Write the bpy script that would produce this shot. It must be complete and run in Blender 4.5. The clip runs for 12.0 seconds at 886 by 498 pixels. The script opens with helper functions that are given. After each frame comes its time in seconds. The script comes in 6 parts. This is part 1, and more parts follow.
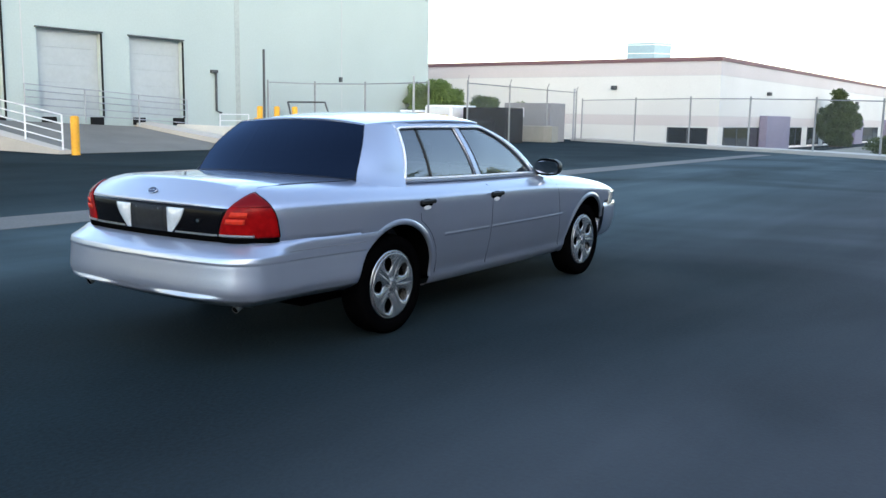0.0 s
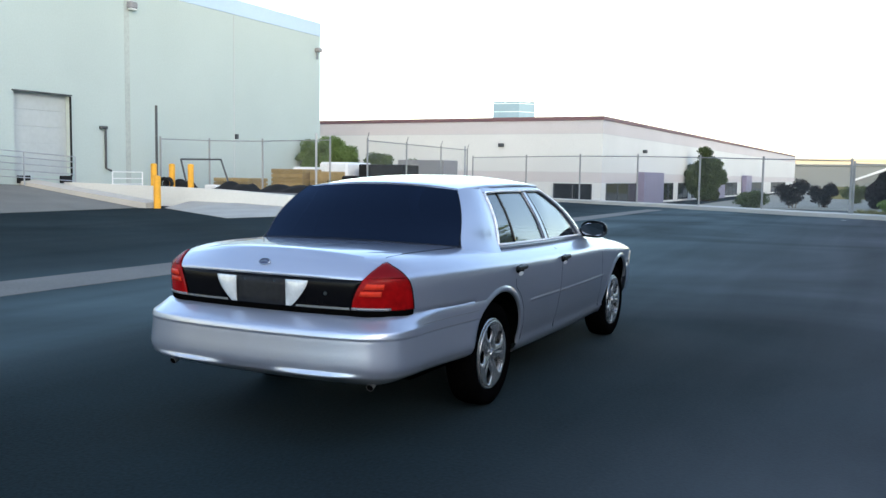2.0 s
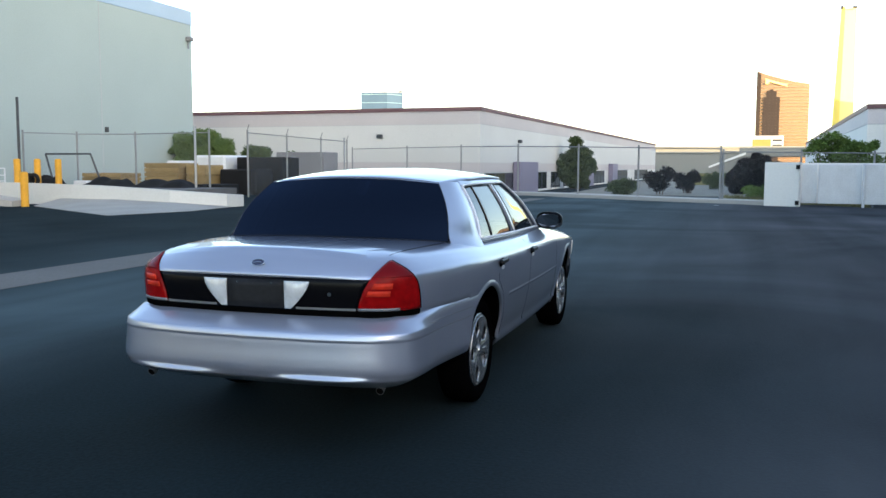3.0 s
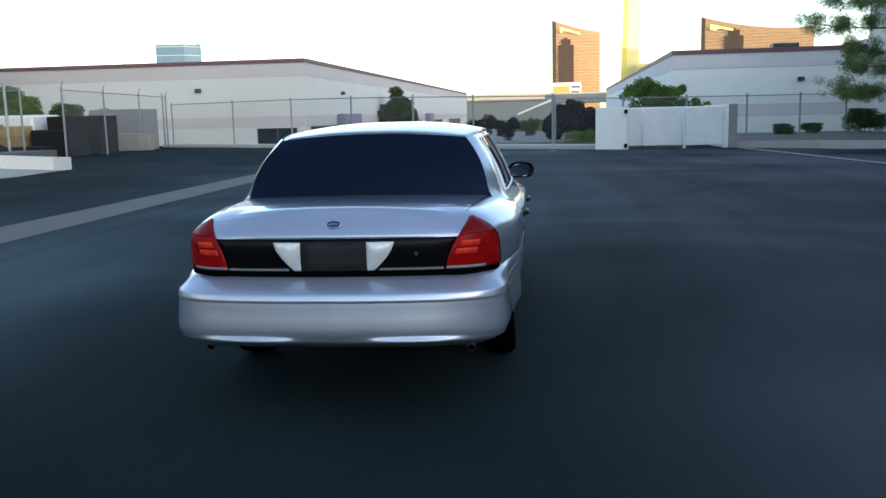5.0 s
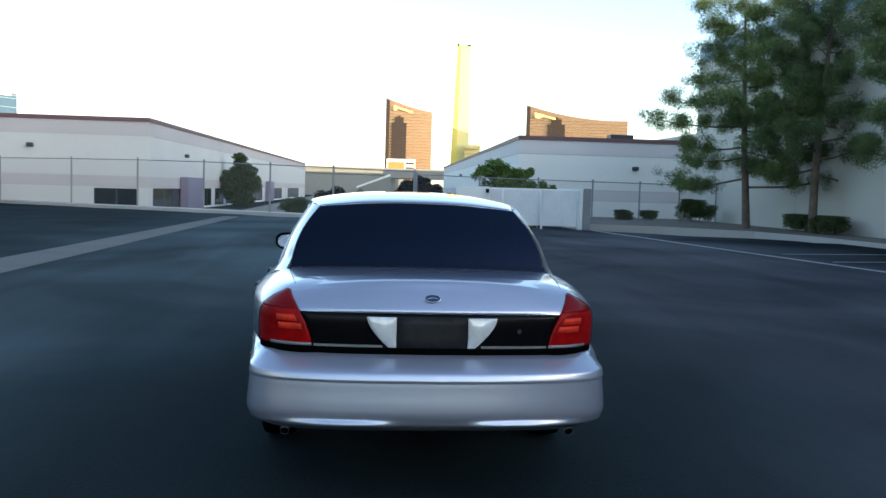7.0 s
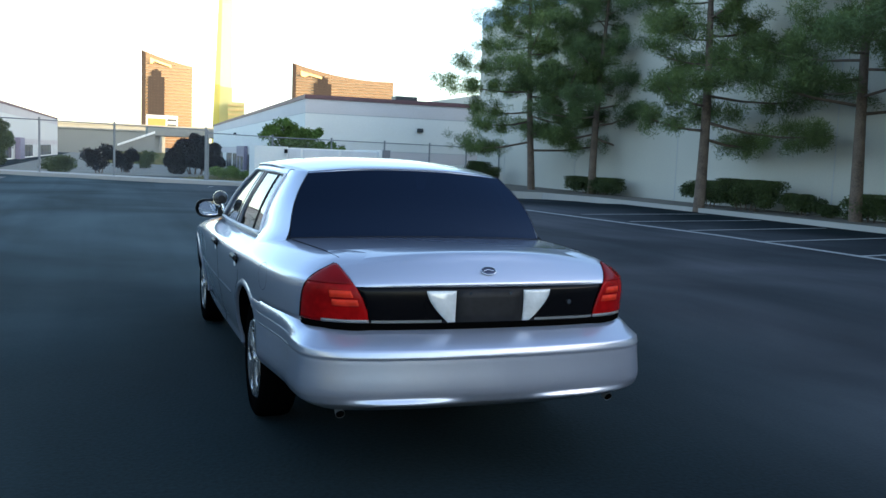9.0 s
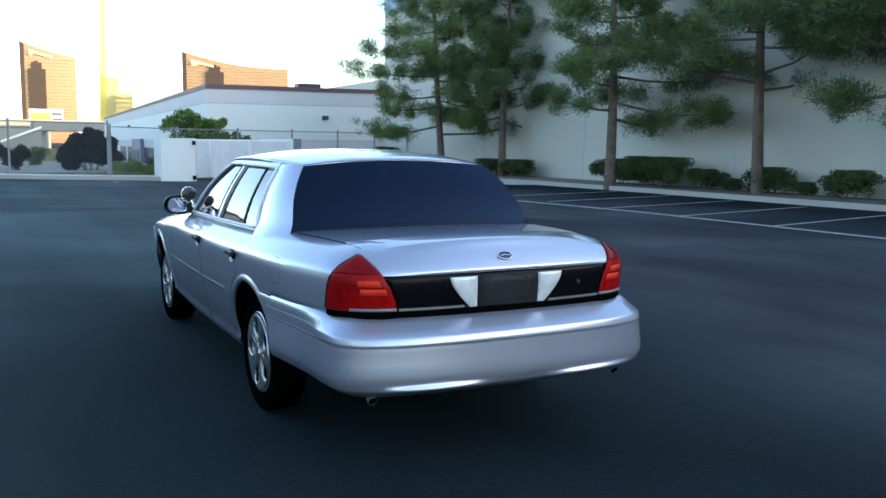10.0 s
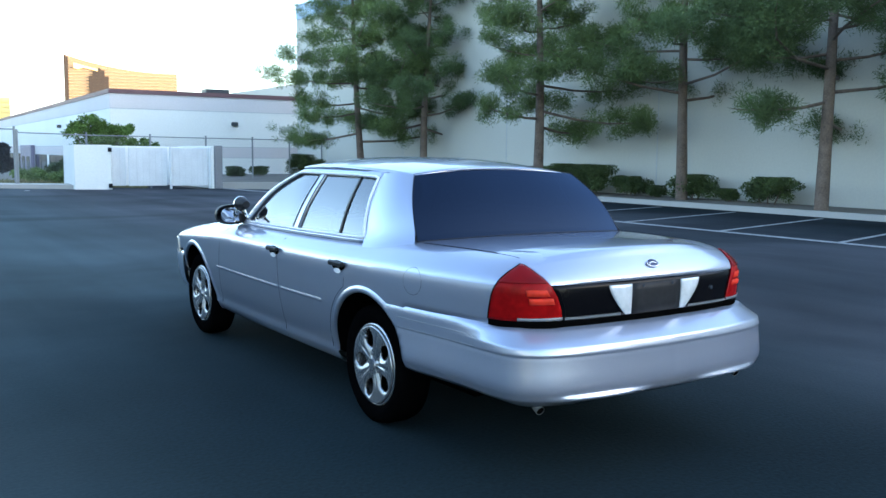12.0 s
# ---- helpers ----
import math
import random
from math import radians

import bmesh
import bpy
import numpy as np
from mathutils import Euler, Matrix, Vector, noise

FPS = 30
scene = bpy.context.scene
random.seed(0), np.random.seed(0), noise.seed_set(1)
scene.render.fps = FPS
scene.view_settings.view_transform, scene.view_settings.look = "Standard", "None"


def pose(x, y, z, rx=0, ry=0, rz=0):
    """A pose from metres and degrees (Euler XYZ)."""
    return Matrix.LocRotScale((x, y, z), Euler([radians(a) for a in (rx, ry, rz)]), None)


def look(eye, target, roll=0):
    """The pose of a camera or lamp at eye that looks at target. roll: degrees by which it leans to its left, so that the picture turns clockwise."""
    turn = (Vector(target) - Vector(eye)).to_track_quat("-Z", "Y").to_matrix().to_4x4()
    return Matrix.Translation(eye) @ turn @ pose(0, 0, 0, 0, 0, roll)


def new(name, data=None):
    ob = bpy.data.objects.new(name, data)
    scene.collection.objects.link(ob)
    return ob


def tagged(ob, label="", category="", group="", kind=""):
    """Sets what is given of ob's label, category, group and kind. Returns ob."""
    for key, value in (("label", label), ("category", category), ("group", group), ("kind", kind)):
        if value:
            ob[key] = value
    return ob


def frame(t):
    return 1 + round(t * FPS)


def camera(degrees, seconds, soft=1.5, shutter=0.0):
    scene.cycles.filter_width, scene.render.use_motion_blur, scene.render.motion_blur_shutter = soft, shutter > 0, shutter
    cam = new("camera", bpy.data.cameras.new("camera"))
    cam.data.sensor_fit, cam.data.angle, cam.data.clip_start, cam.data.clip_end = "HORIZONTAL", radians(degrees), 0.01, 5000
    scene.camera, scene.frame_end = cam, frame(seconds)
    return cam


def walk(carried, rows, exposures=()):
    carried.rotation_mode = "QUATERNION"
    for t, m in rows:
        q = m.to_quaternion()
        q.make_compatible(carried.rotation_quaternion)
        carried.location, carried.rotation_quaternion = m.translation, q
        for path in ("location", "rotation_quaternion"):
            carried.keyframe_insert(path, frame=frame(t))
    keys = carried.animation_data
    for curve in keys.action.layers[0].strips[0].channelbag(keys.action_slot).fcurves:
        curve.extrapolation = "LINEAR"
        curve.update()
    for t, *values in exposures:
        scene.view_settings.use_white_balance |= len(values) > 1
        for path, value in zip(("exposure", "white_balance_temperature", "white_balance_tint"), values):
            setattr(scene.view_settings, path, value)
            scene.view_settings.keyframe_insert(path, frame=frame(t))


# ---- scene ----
cam = camera(53.0, 12.0)
PATH = [
    (0, (4.445, -6.095, 1.456), (3.332, -4.46, 1.159), 1.0),
    (0.5, (4.076, -6.25, 1.475), (2.961, -4.608, 1.233), 2.4),
    (1, (3.799, -6.484, 1.486), (2.765, -4.794, 1.211), -0.7),
    (1.5, (3.448, -6.579, 1.48), (2.564, -4.801, 1.241), 0.9),
    (2, (3.078, -6.706, 1.49), (2.205, -4.914, 1.321), 0.9),
    (2.5, (2.767, -6.827, 1.497), (2.077, -4.968, 1.243), 0.5),
    (2.7, (2.602, -6.826, 1.493), (1.958, -4.943, 1.297), 0.4),
    (4.3, (1.457, -6.994, 1.527), (1.027, -5.049, 1.342), 2.3),
    (4.5, (1.343, -6.986, 1.498), (0.983, -5.026, 1.336), 2.1),
    (5, (0.984, -7.09, 1.519), (0.793, -5.121, 1.222), -1.4),
    (5.5, (0.624, -6.988, 1.518), (0.483, -5.008, 1.27), 0.8),
    (6, (0.289, -7.072, 1.51), (0.27, -5.087, 1.274), -0.0),
    (6.5, (-0.024, -6.994, 1.511), (0.096, -5.009, 1.299), 0.8),
    (7, (-0.368, -6.874, 1.507), (-0.174, -4.888, 1.373), 1.7),
    (7.5, (-0.69, -6.829, 1.505), (-0.264, -4.893, 1.237), -0.7),
    (7.7, (-0.826, -6.757, 1.496), (-0.364, -4.825, 1.264), -0.0),
    (9.3, (-1.788, -6.411, 1.503), (-1.058, -4.559, 1.312), 2.6),
    (9.5, (-1.871, -6.389, 1.504), (-1.131, -4.536, 1.355), 2.7),
    (10, (-2.199, -6.341, 1.512), (-1.299, -4.57, 1.279), 0.5),
    (10.5, (-2.475, -6.182, 1.505), (-1.542, -4.424, 1.313), 0.4),
    (11, (-2.747, -6.05, 1.506), (-1.772, -4.313, 1.321), 1.1),
    (11.5, (-3.032, -5.94, 1.514), (-1.978, -4.265, 1.222), 1.0),
    (12, (-3.264, -5.714, 1.511), (-2.161, -4.06, 1.296), 0.6),
]
walk(cam, [(t, look(eye, target, roll)) for t, eye, target, roll in PATH],
     exposures=[(0, 2.3, 7500, 9), (1.0, 2.2, 7550, 9), (1.5, 2.2, 7600, 9), (2.5, 1.9, 7500, 9), (4.5, 1.57, 7300, 8), (6.0, 1.48, 6950, 6), (7.0, 1.44, 6900, 6), (7.5, 1.32, 6900, 6), (9.5, 1.9, 6900, 5), (11.0, 2.15, 6600, 5), (12.0, 2.45, 6600, 5)])

# ---- light ----
SUN_EL, SUN_AZ = 3.2, 135.0          # degrees; azimuth clockwise from +y
world = bpy.data.worlds.new("sky")
scene.world = world
world.use_nodes = True
wn, wl = world.node_tree.nodes, world.node_tree.links
sky = wn.new("ShaderNodeTexSky")
sky.sky_type, sky.sun_disc = "NISHITA", False
sky.sun_elevation, sky.sun_rotation = radians(20.0), radians(SUN_AZ)
sky.altitude, sky.air_density, sky.dust_density, sky.ozone_density = 600, 1.0, 1.2, 1.5
wn["Background"].inputs["Strength"].default_value = 0.15
wl.new(sky.outputs["Color"], wn["Background"].inputs["Color"])
sun = new("sun", bpy.data.lights.new("sun", "SUN"))
sun.data.energy, sun.data.angle, sun.data.color = 3.6, radians(0.5), (1.0, 0.80, 0.54)
sun.matrix_world = look((300 * math.sin(radians(SUN_AZ)), 300 * math.cos(radians(SUN_AZ)), 300 * math.tan(radians(SUN_EL))), (0, 0, 0))


# ---- materials ----
def material(name, colour, rough=0.6, metal=0.0, spread=0.12, fine=40.0, coarse=1.5, bump=0.15, depth=0.004, coat=0.0, spec=0.5, per_object=0.0):
    """A surface with variation at two scales (sizes are in repeats a metre) and a fine relief."""
    m = bpy.data.materials.new(name)
    m.use_nodes = True
    n, l = m.node_tree.nodes, m.node_tree.links
    p = n["Principled BSDF"]
    p.inputs["Roughness"].default_value, p.inputs["Metallic"].default_value = rough, metal
    p.inputs["Coat Weight"].default_value, p.inputs["Coat Roughness"].default_value = coat, 0.04
    p.inputs["Specular IOR Level"].default_value = spec
    g = n.new("ShaderNodeNewGeometry")
    if spread:
        a, b = n.new("ShaderNodeTexNoise"), n.new("ShaderNodeTexNoise")
        for t, s, d in ((a, fine, 3), (b, coarse, 4)):
            t.inputs["Scale"].default_value, t.inputs["Detail"].default_value = s, d
            l.new(g.outputs["Position"], t.inputs["Vector"])
        mix = n.new("ShaderNodeMath")
        mix.operation = "ADD"
        l.new(a.outputs["Fac"], mix.inputs[0]), l.new(b.outputs["Fac"], mix.inputs[1])
        ramp = n.new("ShaderNodeValToRGB")
        ramp.color_ramp.elements[0].position, ramp.color_ramp.elements[1].position = 0.35, 0.65
        half = n.new("ShaderNodeMath")
        half.operation = "MULTIPLY"
        half.inputs[1].default_value = 0.5
        l.new(mix.outputs[0], half.inputs[0]), l.new(half.outputs[0], ramp.inputs["Fac"])
        for e, k in zip(ramp.color_ramp.elements, (1 - spread, 1 + spread)):
            e.color = (*(min(1, c * k) for c in colour), 1)
        out = ramp.outputs["Color"]
        if per_object:
            info, hsv, rng = n.new("ShaderNodeObjectInfo"), n.new("ShaderNodeHueSaturation"), n.new("ShaderNodeMapRange")
            rng.inputs["To Min"].default_value, rng.inputs["To Max"].default_value = 1 - per_object, 1 + per_object
            l.new(info.outputs["Random"], rng.inputs["Value"]), l.new(rng.outputs["Result"], hsv.inputs["Value"])
            l.new(out, hsv.inputs["Color"])
            out = hsv.outputs["Color"]
        l.new(out, p.inputs["Base Color"])
        if bump:
            bp = n.new("ShaderNodeBump")
            bp.inputs["Strength"].default_value, bp.inputs["Distance"].default_value = bump, depth
            l.new(a.outputs["Fac"], bp.inputs["Height"]), l.new(bp.outputs["Normal"], p.inputs["Normal"])
    else:
        p.inputs["Base Color"].default_value = (*colour, 1)
    return m


def glass_material(name, tint, rough=0.0, ior=1.5, film=(1, 1, 1)):
    """A pane: tinted see-through with a Fresnel reflection."""
    m = bpy.data.materials.new(name)
    m.use_nodes = True
    n, l = m.node_tree.nodes, m.node_tree.links
    n.remove(n["Principled BSDF"])
    clear, shine, mix, fres = (n.new("ShaderNode" + k) for k in ("BsdfTransparent", "BsdfGlossy", "MixShader", "Fresnel"))
    clear.inputs["Color"].default_value = (*tint, 1)
    shine.inputs["Roughness"].default_value, shine.inputs["Color"].default_value = rough, (*film, 1)
    fres.inputs["IOR"].default_value = ior
    l.new(fres.outputs["Fac"], mix.inputs["Fac"])
    l.new(clear.outputs[0], mix.inputs[1]), l.new(shine.outputs[0], mix.inputs[2])
    l.new(mix.outputs[0], n["Material Output"].inputs["Surface"])
    return m


def see_through(name, colour, cover):
    """Fine wire netting too small to tell apart: part cover, part clear."""
    m = material(name, colour, 0.5, 0.6, 0.0)
    n, l = m.node_tree.nodes, m.node_tree.links
    clear, mix = n.new("ShaderNodeBsdfTransparent"), n.new("ShaderNodeMixShader")
    mix.inputs["Fac"].default_value = cover
    l.new(clear.outputs[0], mix.inputs[1]), l.new(n["Principled BSDF"].outputs[0], mix.inputs[2])
    l.new(mix.outputs[0], n["Material Output"].inputs["Surface"])
    return m


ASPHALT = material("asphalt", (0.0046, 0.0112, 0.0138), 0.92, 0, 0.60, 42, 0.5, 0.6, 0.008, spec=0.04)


def dust_and_shade(m, scale, colour, other, most):
    """Broad uneven patches of pale dust and wear over a surface, with shade about the sedan painted in."""
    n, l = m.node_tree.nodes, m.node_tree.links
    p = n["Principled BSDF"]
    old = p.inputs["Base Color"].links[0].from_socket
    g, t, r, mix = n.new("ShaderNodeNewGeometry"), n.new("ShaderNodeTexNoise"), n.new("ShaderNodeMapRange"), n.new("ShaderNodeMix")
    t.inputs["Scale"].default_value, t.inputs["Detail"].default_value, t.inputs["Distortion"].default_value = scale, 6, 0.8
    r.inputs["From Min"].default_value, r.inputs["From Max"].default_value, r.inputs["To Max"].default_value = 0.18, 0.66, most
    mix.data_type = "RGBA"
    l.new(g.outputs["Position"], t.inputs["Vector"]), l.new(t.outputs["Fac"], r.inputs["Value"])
    # most on the driving aisle ahead, some on the worn lanes either side, least near the warehouses; the middle bay is
    # kept dark, the sedan's shade put into the colour
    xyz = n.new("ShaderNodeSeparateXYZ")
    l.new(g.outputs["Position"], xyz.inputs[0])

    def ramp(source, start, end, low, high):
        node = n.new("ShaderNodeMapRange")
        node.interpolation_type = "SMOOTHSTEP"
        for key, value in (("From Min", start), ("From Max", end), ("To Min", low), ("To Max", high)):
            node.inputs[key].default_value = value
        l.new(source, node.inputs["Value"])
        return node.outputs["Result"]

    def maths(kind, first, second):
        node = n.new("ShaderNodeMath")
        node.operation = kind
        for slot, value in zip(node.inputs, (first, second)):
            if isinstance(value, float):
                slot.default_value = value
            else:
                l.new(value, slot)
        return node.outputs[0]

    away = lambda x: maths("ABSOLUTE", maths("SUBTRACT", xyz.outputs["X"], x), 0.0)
    # dark band about x = -0.3: shade round the sedan, painted into the mask
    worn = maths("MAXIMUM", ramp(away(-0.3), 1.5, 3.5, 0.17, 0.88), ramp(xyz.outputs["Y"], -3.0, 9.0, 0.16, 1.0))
    # darker again towards low y, behind the sedan
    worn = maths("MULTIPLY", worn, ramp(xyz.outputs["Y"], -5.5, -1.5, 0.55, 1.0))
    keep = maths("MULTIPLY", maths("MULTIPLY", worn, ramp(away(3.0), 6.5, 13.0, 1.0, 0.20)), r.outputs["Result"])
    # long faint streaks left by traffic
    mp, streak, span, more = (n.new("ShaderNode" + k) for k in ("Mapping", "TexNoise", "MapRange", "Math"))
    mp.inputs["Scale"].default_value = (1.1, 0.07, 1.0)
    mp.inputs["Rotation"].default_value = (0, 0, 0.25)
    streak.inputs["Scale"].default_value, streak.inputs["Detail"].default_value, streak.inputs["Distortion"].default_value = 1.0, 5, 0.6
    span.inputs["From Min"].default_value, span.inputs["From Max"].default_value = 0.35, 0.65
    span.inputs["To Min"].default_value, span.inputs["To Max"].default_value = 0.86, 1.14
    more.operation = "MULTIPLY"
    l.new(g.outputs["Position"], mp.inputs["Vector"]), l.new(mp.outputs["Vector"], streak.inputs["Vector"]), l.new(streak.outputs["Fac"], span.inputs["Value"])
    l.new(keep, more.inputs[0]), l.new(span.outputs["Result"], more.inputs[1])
    # the colour turns from cooler at low x to more neutral at high x
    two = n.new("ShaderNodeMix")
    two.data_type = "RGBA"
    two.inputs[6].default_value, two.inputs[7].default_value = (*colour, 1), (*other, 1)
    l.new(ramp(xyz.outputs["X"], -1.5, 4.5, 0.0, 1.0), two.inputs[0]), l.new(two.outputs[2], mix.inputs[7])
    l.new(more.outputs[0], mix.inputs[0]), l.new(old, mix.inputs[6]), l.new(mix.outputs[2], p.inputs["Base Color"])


dust_and_shade(ASPHALT, 0.16, (0.076, 0.115, 0.129), (0.100, 0.105, 0.117), 0.9)
APRON = material("grey_apron_concrete", (0.34, 0.337, 0.315), 0.88, 0, 0.16, 24, 0.6, 0.25)
RAMP = material("worn_ramp_concrete", (0.150, 0.147, 0.136), 0.88, 0, 0.2, 24, 0.6, 0.25)
KERB = material("kerb_concrete", (0.44, 0.42, 0.385), 0.85, 0, 0.06, 30, 0.8, 0.2)
ROAD = material("grey_street", (0.21, 0.205, 0.175), 0.9, 0, 0.2, 20, 0.4, 0.2)
GUTTER = material("worn_gutter_concrete", (0.108, 0.108, 0.104), 0.9, 0, 0.22, 25, 0.5, 0.3, 0.004)
LINE = material("worn_white_line", (0.31, 0.315, 0.32), 0.8, 0, 0.35, 18, 2.5, 0.2)
STUCCO = material("white_stucco", (0.56, 0.545, 0.48), 0.9, 0, 0.04, 14, 0.25, 0.25, 0.006)
STUCCO_DOCK = material("pale_greenish_stucco", (0.40, 0.475, 0.46), 0.9, 0, 0.05, 14, 0.25, 0.25, 0.006)
STUCCO_PALE = material("pale_grey_stucco", (0.62, 0.625, 0.60), 0.9, 0, 0.05, 14, 0.25, 0.25, 0.006)
STUCCO_WARM = material("cream_stucco", (0.87, 0.86, 0.81), 0.9, 0, 0.04, 14, 0.25, 0.25, 0.006)
PINK_PALE = material("grey_pink_stucco", (0.54, 0.505, 0.50), 0.9, 0, 0.05, 14, 0.25, 0.25, 0.006)
PINK = material("pale_pink_stucco", (0.72, 0.67, 0.66), 0.9, 0, 0.05, 14, 0.25, 0.25, 0.006)
BLUE_BAND = material("pale_blue_band", (0.42, 0.55, 0.68), 0.8, 0, 0.04, 14, 0.25, 0.15)
MAROON = material("maroon_coping", (0.17, 0.085, 0.09), 0.6, 0, 0.1, 10, 0.6, 0.1)
REVEAL = material("grey_joint", (0.50, 0.51, 0.51), 0.9, 0, 0.05, 10, 0.6, 0.0)
YARD = material("dark_yard_concrete", (0.11, 0.11, 0.11), 0.9, 0, 0.3, 20, 0.6, 0.3)
STAIN = material("grey_joint_sealant", (0.36, 0.405, 0.39), 0.9, 0, 0.12, 6, 0.6, 0.1)
DOOR_WHITE = material("white_roller_door", (0.39, 0.43, 0.435), 0.55, 0, 0.05, 6, 0.7, 0.1)
DARK = material("dark_rubber", (0.012, 0.012, 0.013), 0.8, 0, 0.2, 30, 2, 0.2, spec=0.2)
YELLOW = material("yellow_paint", (0.75, 0.36, 0.03), 0.5, 0, 0.12, 12, 2, 0.1)
GALV = material("galvanised_steel", (0.36, 0.38, 0.40), 0.45, 0.6, 0.1, 25, 2, 0.1)
FENCE_STEEL = material("weathered_fence_steel", (0.26, 0.27, 0.275), 0.6, 0.3, 0.15, 25, 2, 0.1)
WHITE_METAL = material("white_painted_steel", (0.70, 0.72, 0.73), 0.45, 0, 0.08, 20, 2, 0.1)
DARK_STEEL = material("dark_steel", (0.06, 0.065, 0.07), 0.5, 0.3, 0.2, 20, 2, 0.1)
WIRE = see_through("chain_link_wire", (0.40, 0.42, 0.44), 0.10)
DARK_GLASS = material("dark_window_glass", (0.012, 0.016, 0.020), 0.06, 0, 0.1, 3, 0.5, 0.0)
PURPLE = material("mauve_door_paint", (0.20, 0.18, 0.26), 0.5, 0, 0.1, 8, 1, 0.1)
TAN_BOX = material("tan_cardboard", (0.26, 0.18, 0.08), 0.85, 0, 0.15, 10, 1.2, 0.15)
GREY_BOX = material("grey_cabinet_paint", (0.22, 0.22, 0.23), 0.6, 0, 0.1, 12, 1, 0.1)
BLUE_METAL = material("pale_blue_sheet_metal", (0.30, 0.48, 0.56), 0.5, 0.2, 0.08, 5, 0.8, 0.1)
SAND = material("sandy_soil", (0.16, 0.14, 0.115), 0.95, 0, 0.2, 20, 0.8, 0.4, 0.02)
BEIGE = material("beige_concrete", (0.26, 0.26, 0.235), 0.9, 0, 0.08, 3, 0.2, 0.1)
BARK = material("pine_bark", (0.165, 0.120, 0.092), 0.95, 0, 0.35, 22, 3, 0.8, 0.02)
PINE = material("pine_needles", (0.118, 0.170, 0.050), 0.75, 0, 0.45, 5, 0.7, 0.0, per_object=0.15)
PINE_DARK = material("dark_pine_needles", (0.084, 0.130, 0.042), 0.8, 0, 0.4, 5, 0.7, 0.0)
HEDGE = material("hedge_leaves", (0.056, 0.086, 0.022), 0.7, 0, 0.5, 12, 1.5, 0.0, per_object=0.15)
BUSH_GREEN = material("bright_bush_leaves", (0.105, 0.165, 0.045), 0.7, 0, 0.4, 10, 1.2, 0.0)
BUSH_DARK = material("dark_purple_leaves", (0.009, 0.008, 0.011), 0.8, 0, 0.4, 10, 1.2, 0.0, spec=0.1)
TREE_GREEN = material("sunlit_tree_leaves", (0.115, 0.185, 0.045), 0.75, 0, 0.45, 8, 1.0, 0.0, spec=0.2)
OLIVE = material("dry_olive_grass", (0.20, 0.19, 0.085), 0.9, 0, 0.4, 12, 1.5, 0.0)
TEAL_GLASS = material("pale_teal_glass", (0.060, 0.115, 0.190), 0.3, 0, 0.08, 0.4, 0.05, 0.0)
PLANK = material("tan_timber", (0.30, 0.205, 0.085), 0.85, 0, 0.2, 14, 1.5, 0.2, per_object=0.18)
LITTER = material("pale_litter", (0.5, 0.5, 0.48), 0.8, 0, 0.1, 20, 4, 0.1)


# ---- mesh helpers ----
def mesh_object(name, verts, faces, mat, parent=None, label="", smooth=False):
    me = bpy.data.meshes.new(name)
    me.from_pydata([tuple(map(float, v)) for v in verts], [], [tuple(int(i) for i in q) for q in faces])
    me.materials.append(mat)
    if smooth:
        me.polygons.foreach_set("use_smooth", [True] * len(me.polygons))
    me.update()
    ob = new(name, me)
    if parent:
        ob.parent = parent
    if label:
        ob["label"] = label
    return ob


def blade_mesh(name, quads, mat, parent=None, label=""):
    """A mesh of loose four-cornered blades, from an array (n, 4, 3)."""
    n = len(quads)
    me = bpy.data.meshes.new(name)
    me.vertices.add(4 * n), me.loops.add(4 * n), me.polygons.add(n)
    me.vertices.foreach_set("co", np.asarray(quads, np.float32).ravel())
    me.loops.foreach_set("vertex_index", np.arange(4 * n, dtype=np.int32))
    me.polygons.foreach_set("loop_start", np.arange(0, 4 * n, 4, dtype=np.int32))
    me.materials.append(mat)
    me.update(calc_edges=True)
    ob = new(name, me)
    if parent:
        ob.parent = parent
    if label:
        ob["label"] = label
    return ob


def empty(name, place=(0, 0, 0), turn=0.0):
    ob = new(name)
    ob.empty_display_size = 0.2
    ob.matrix_basis = pose(*place, 0, 0, turn)
    return ob


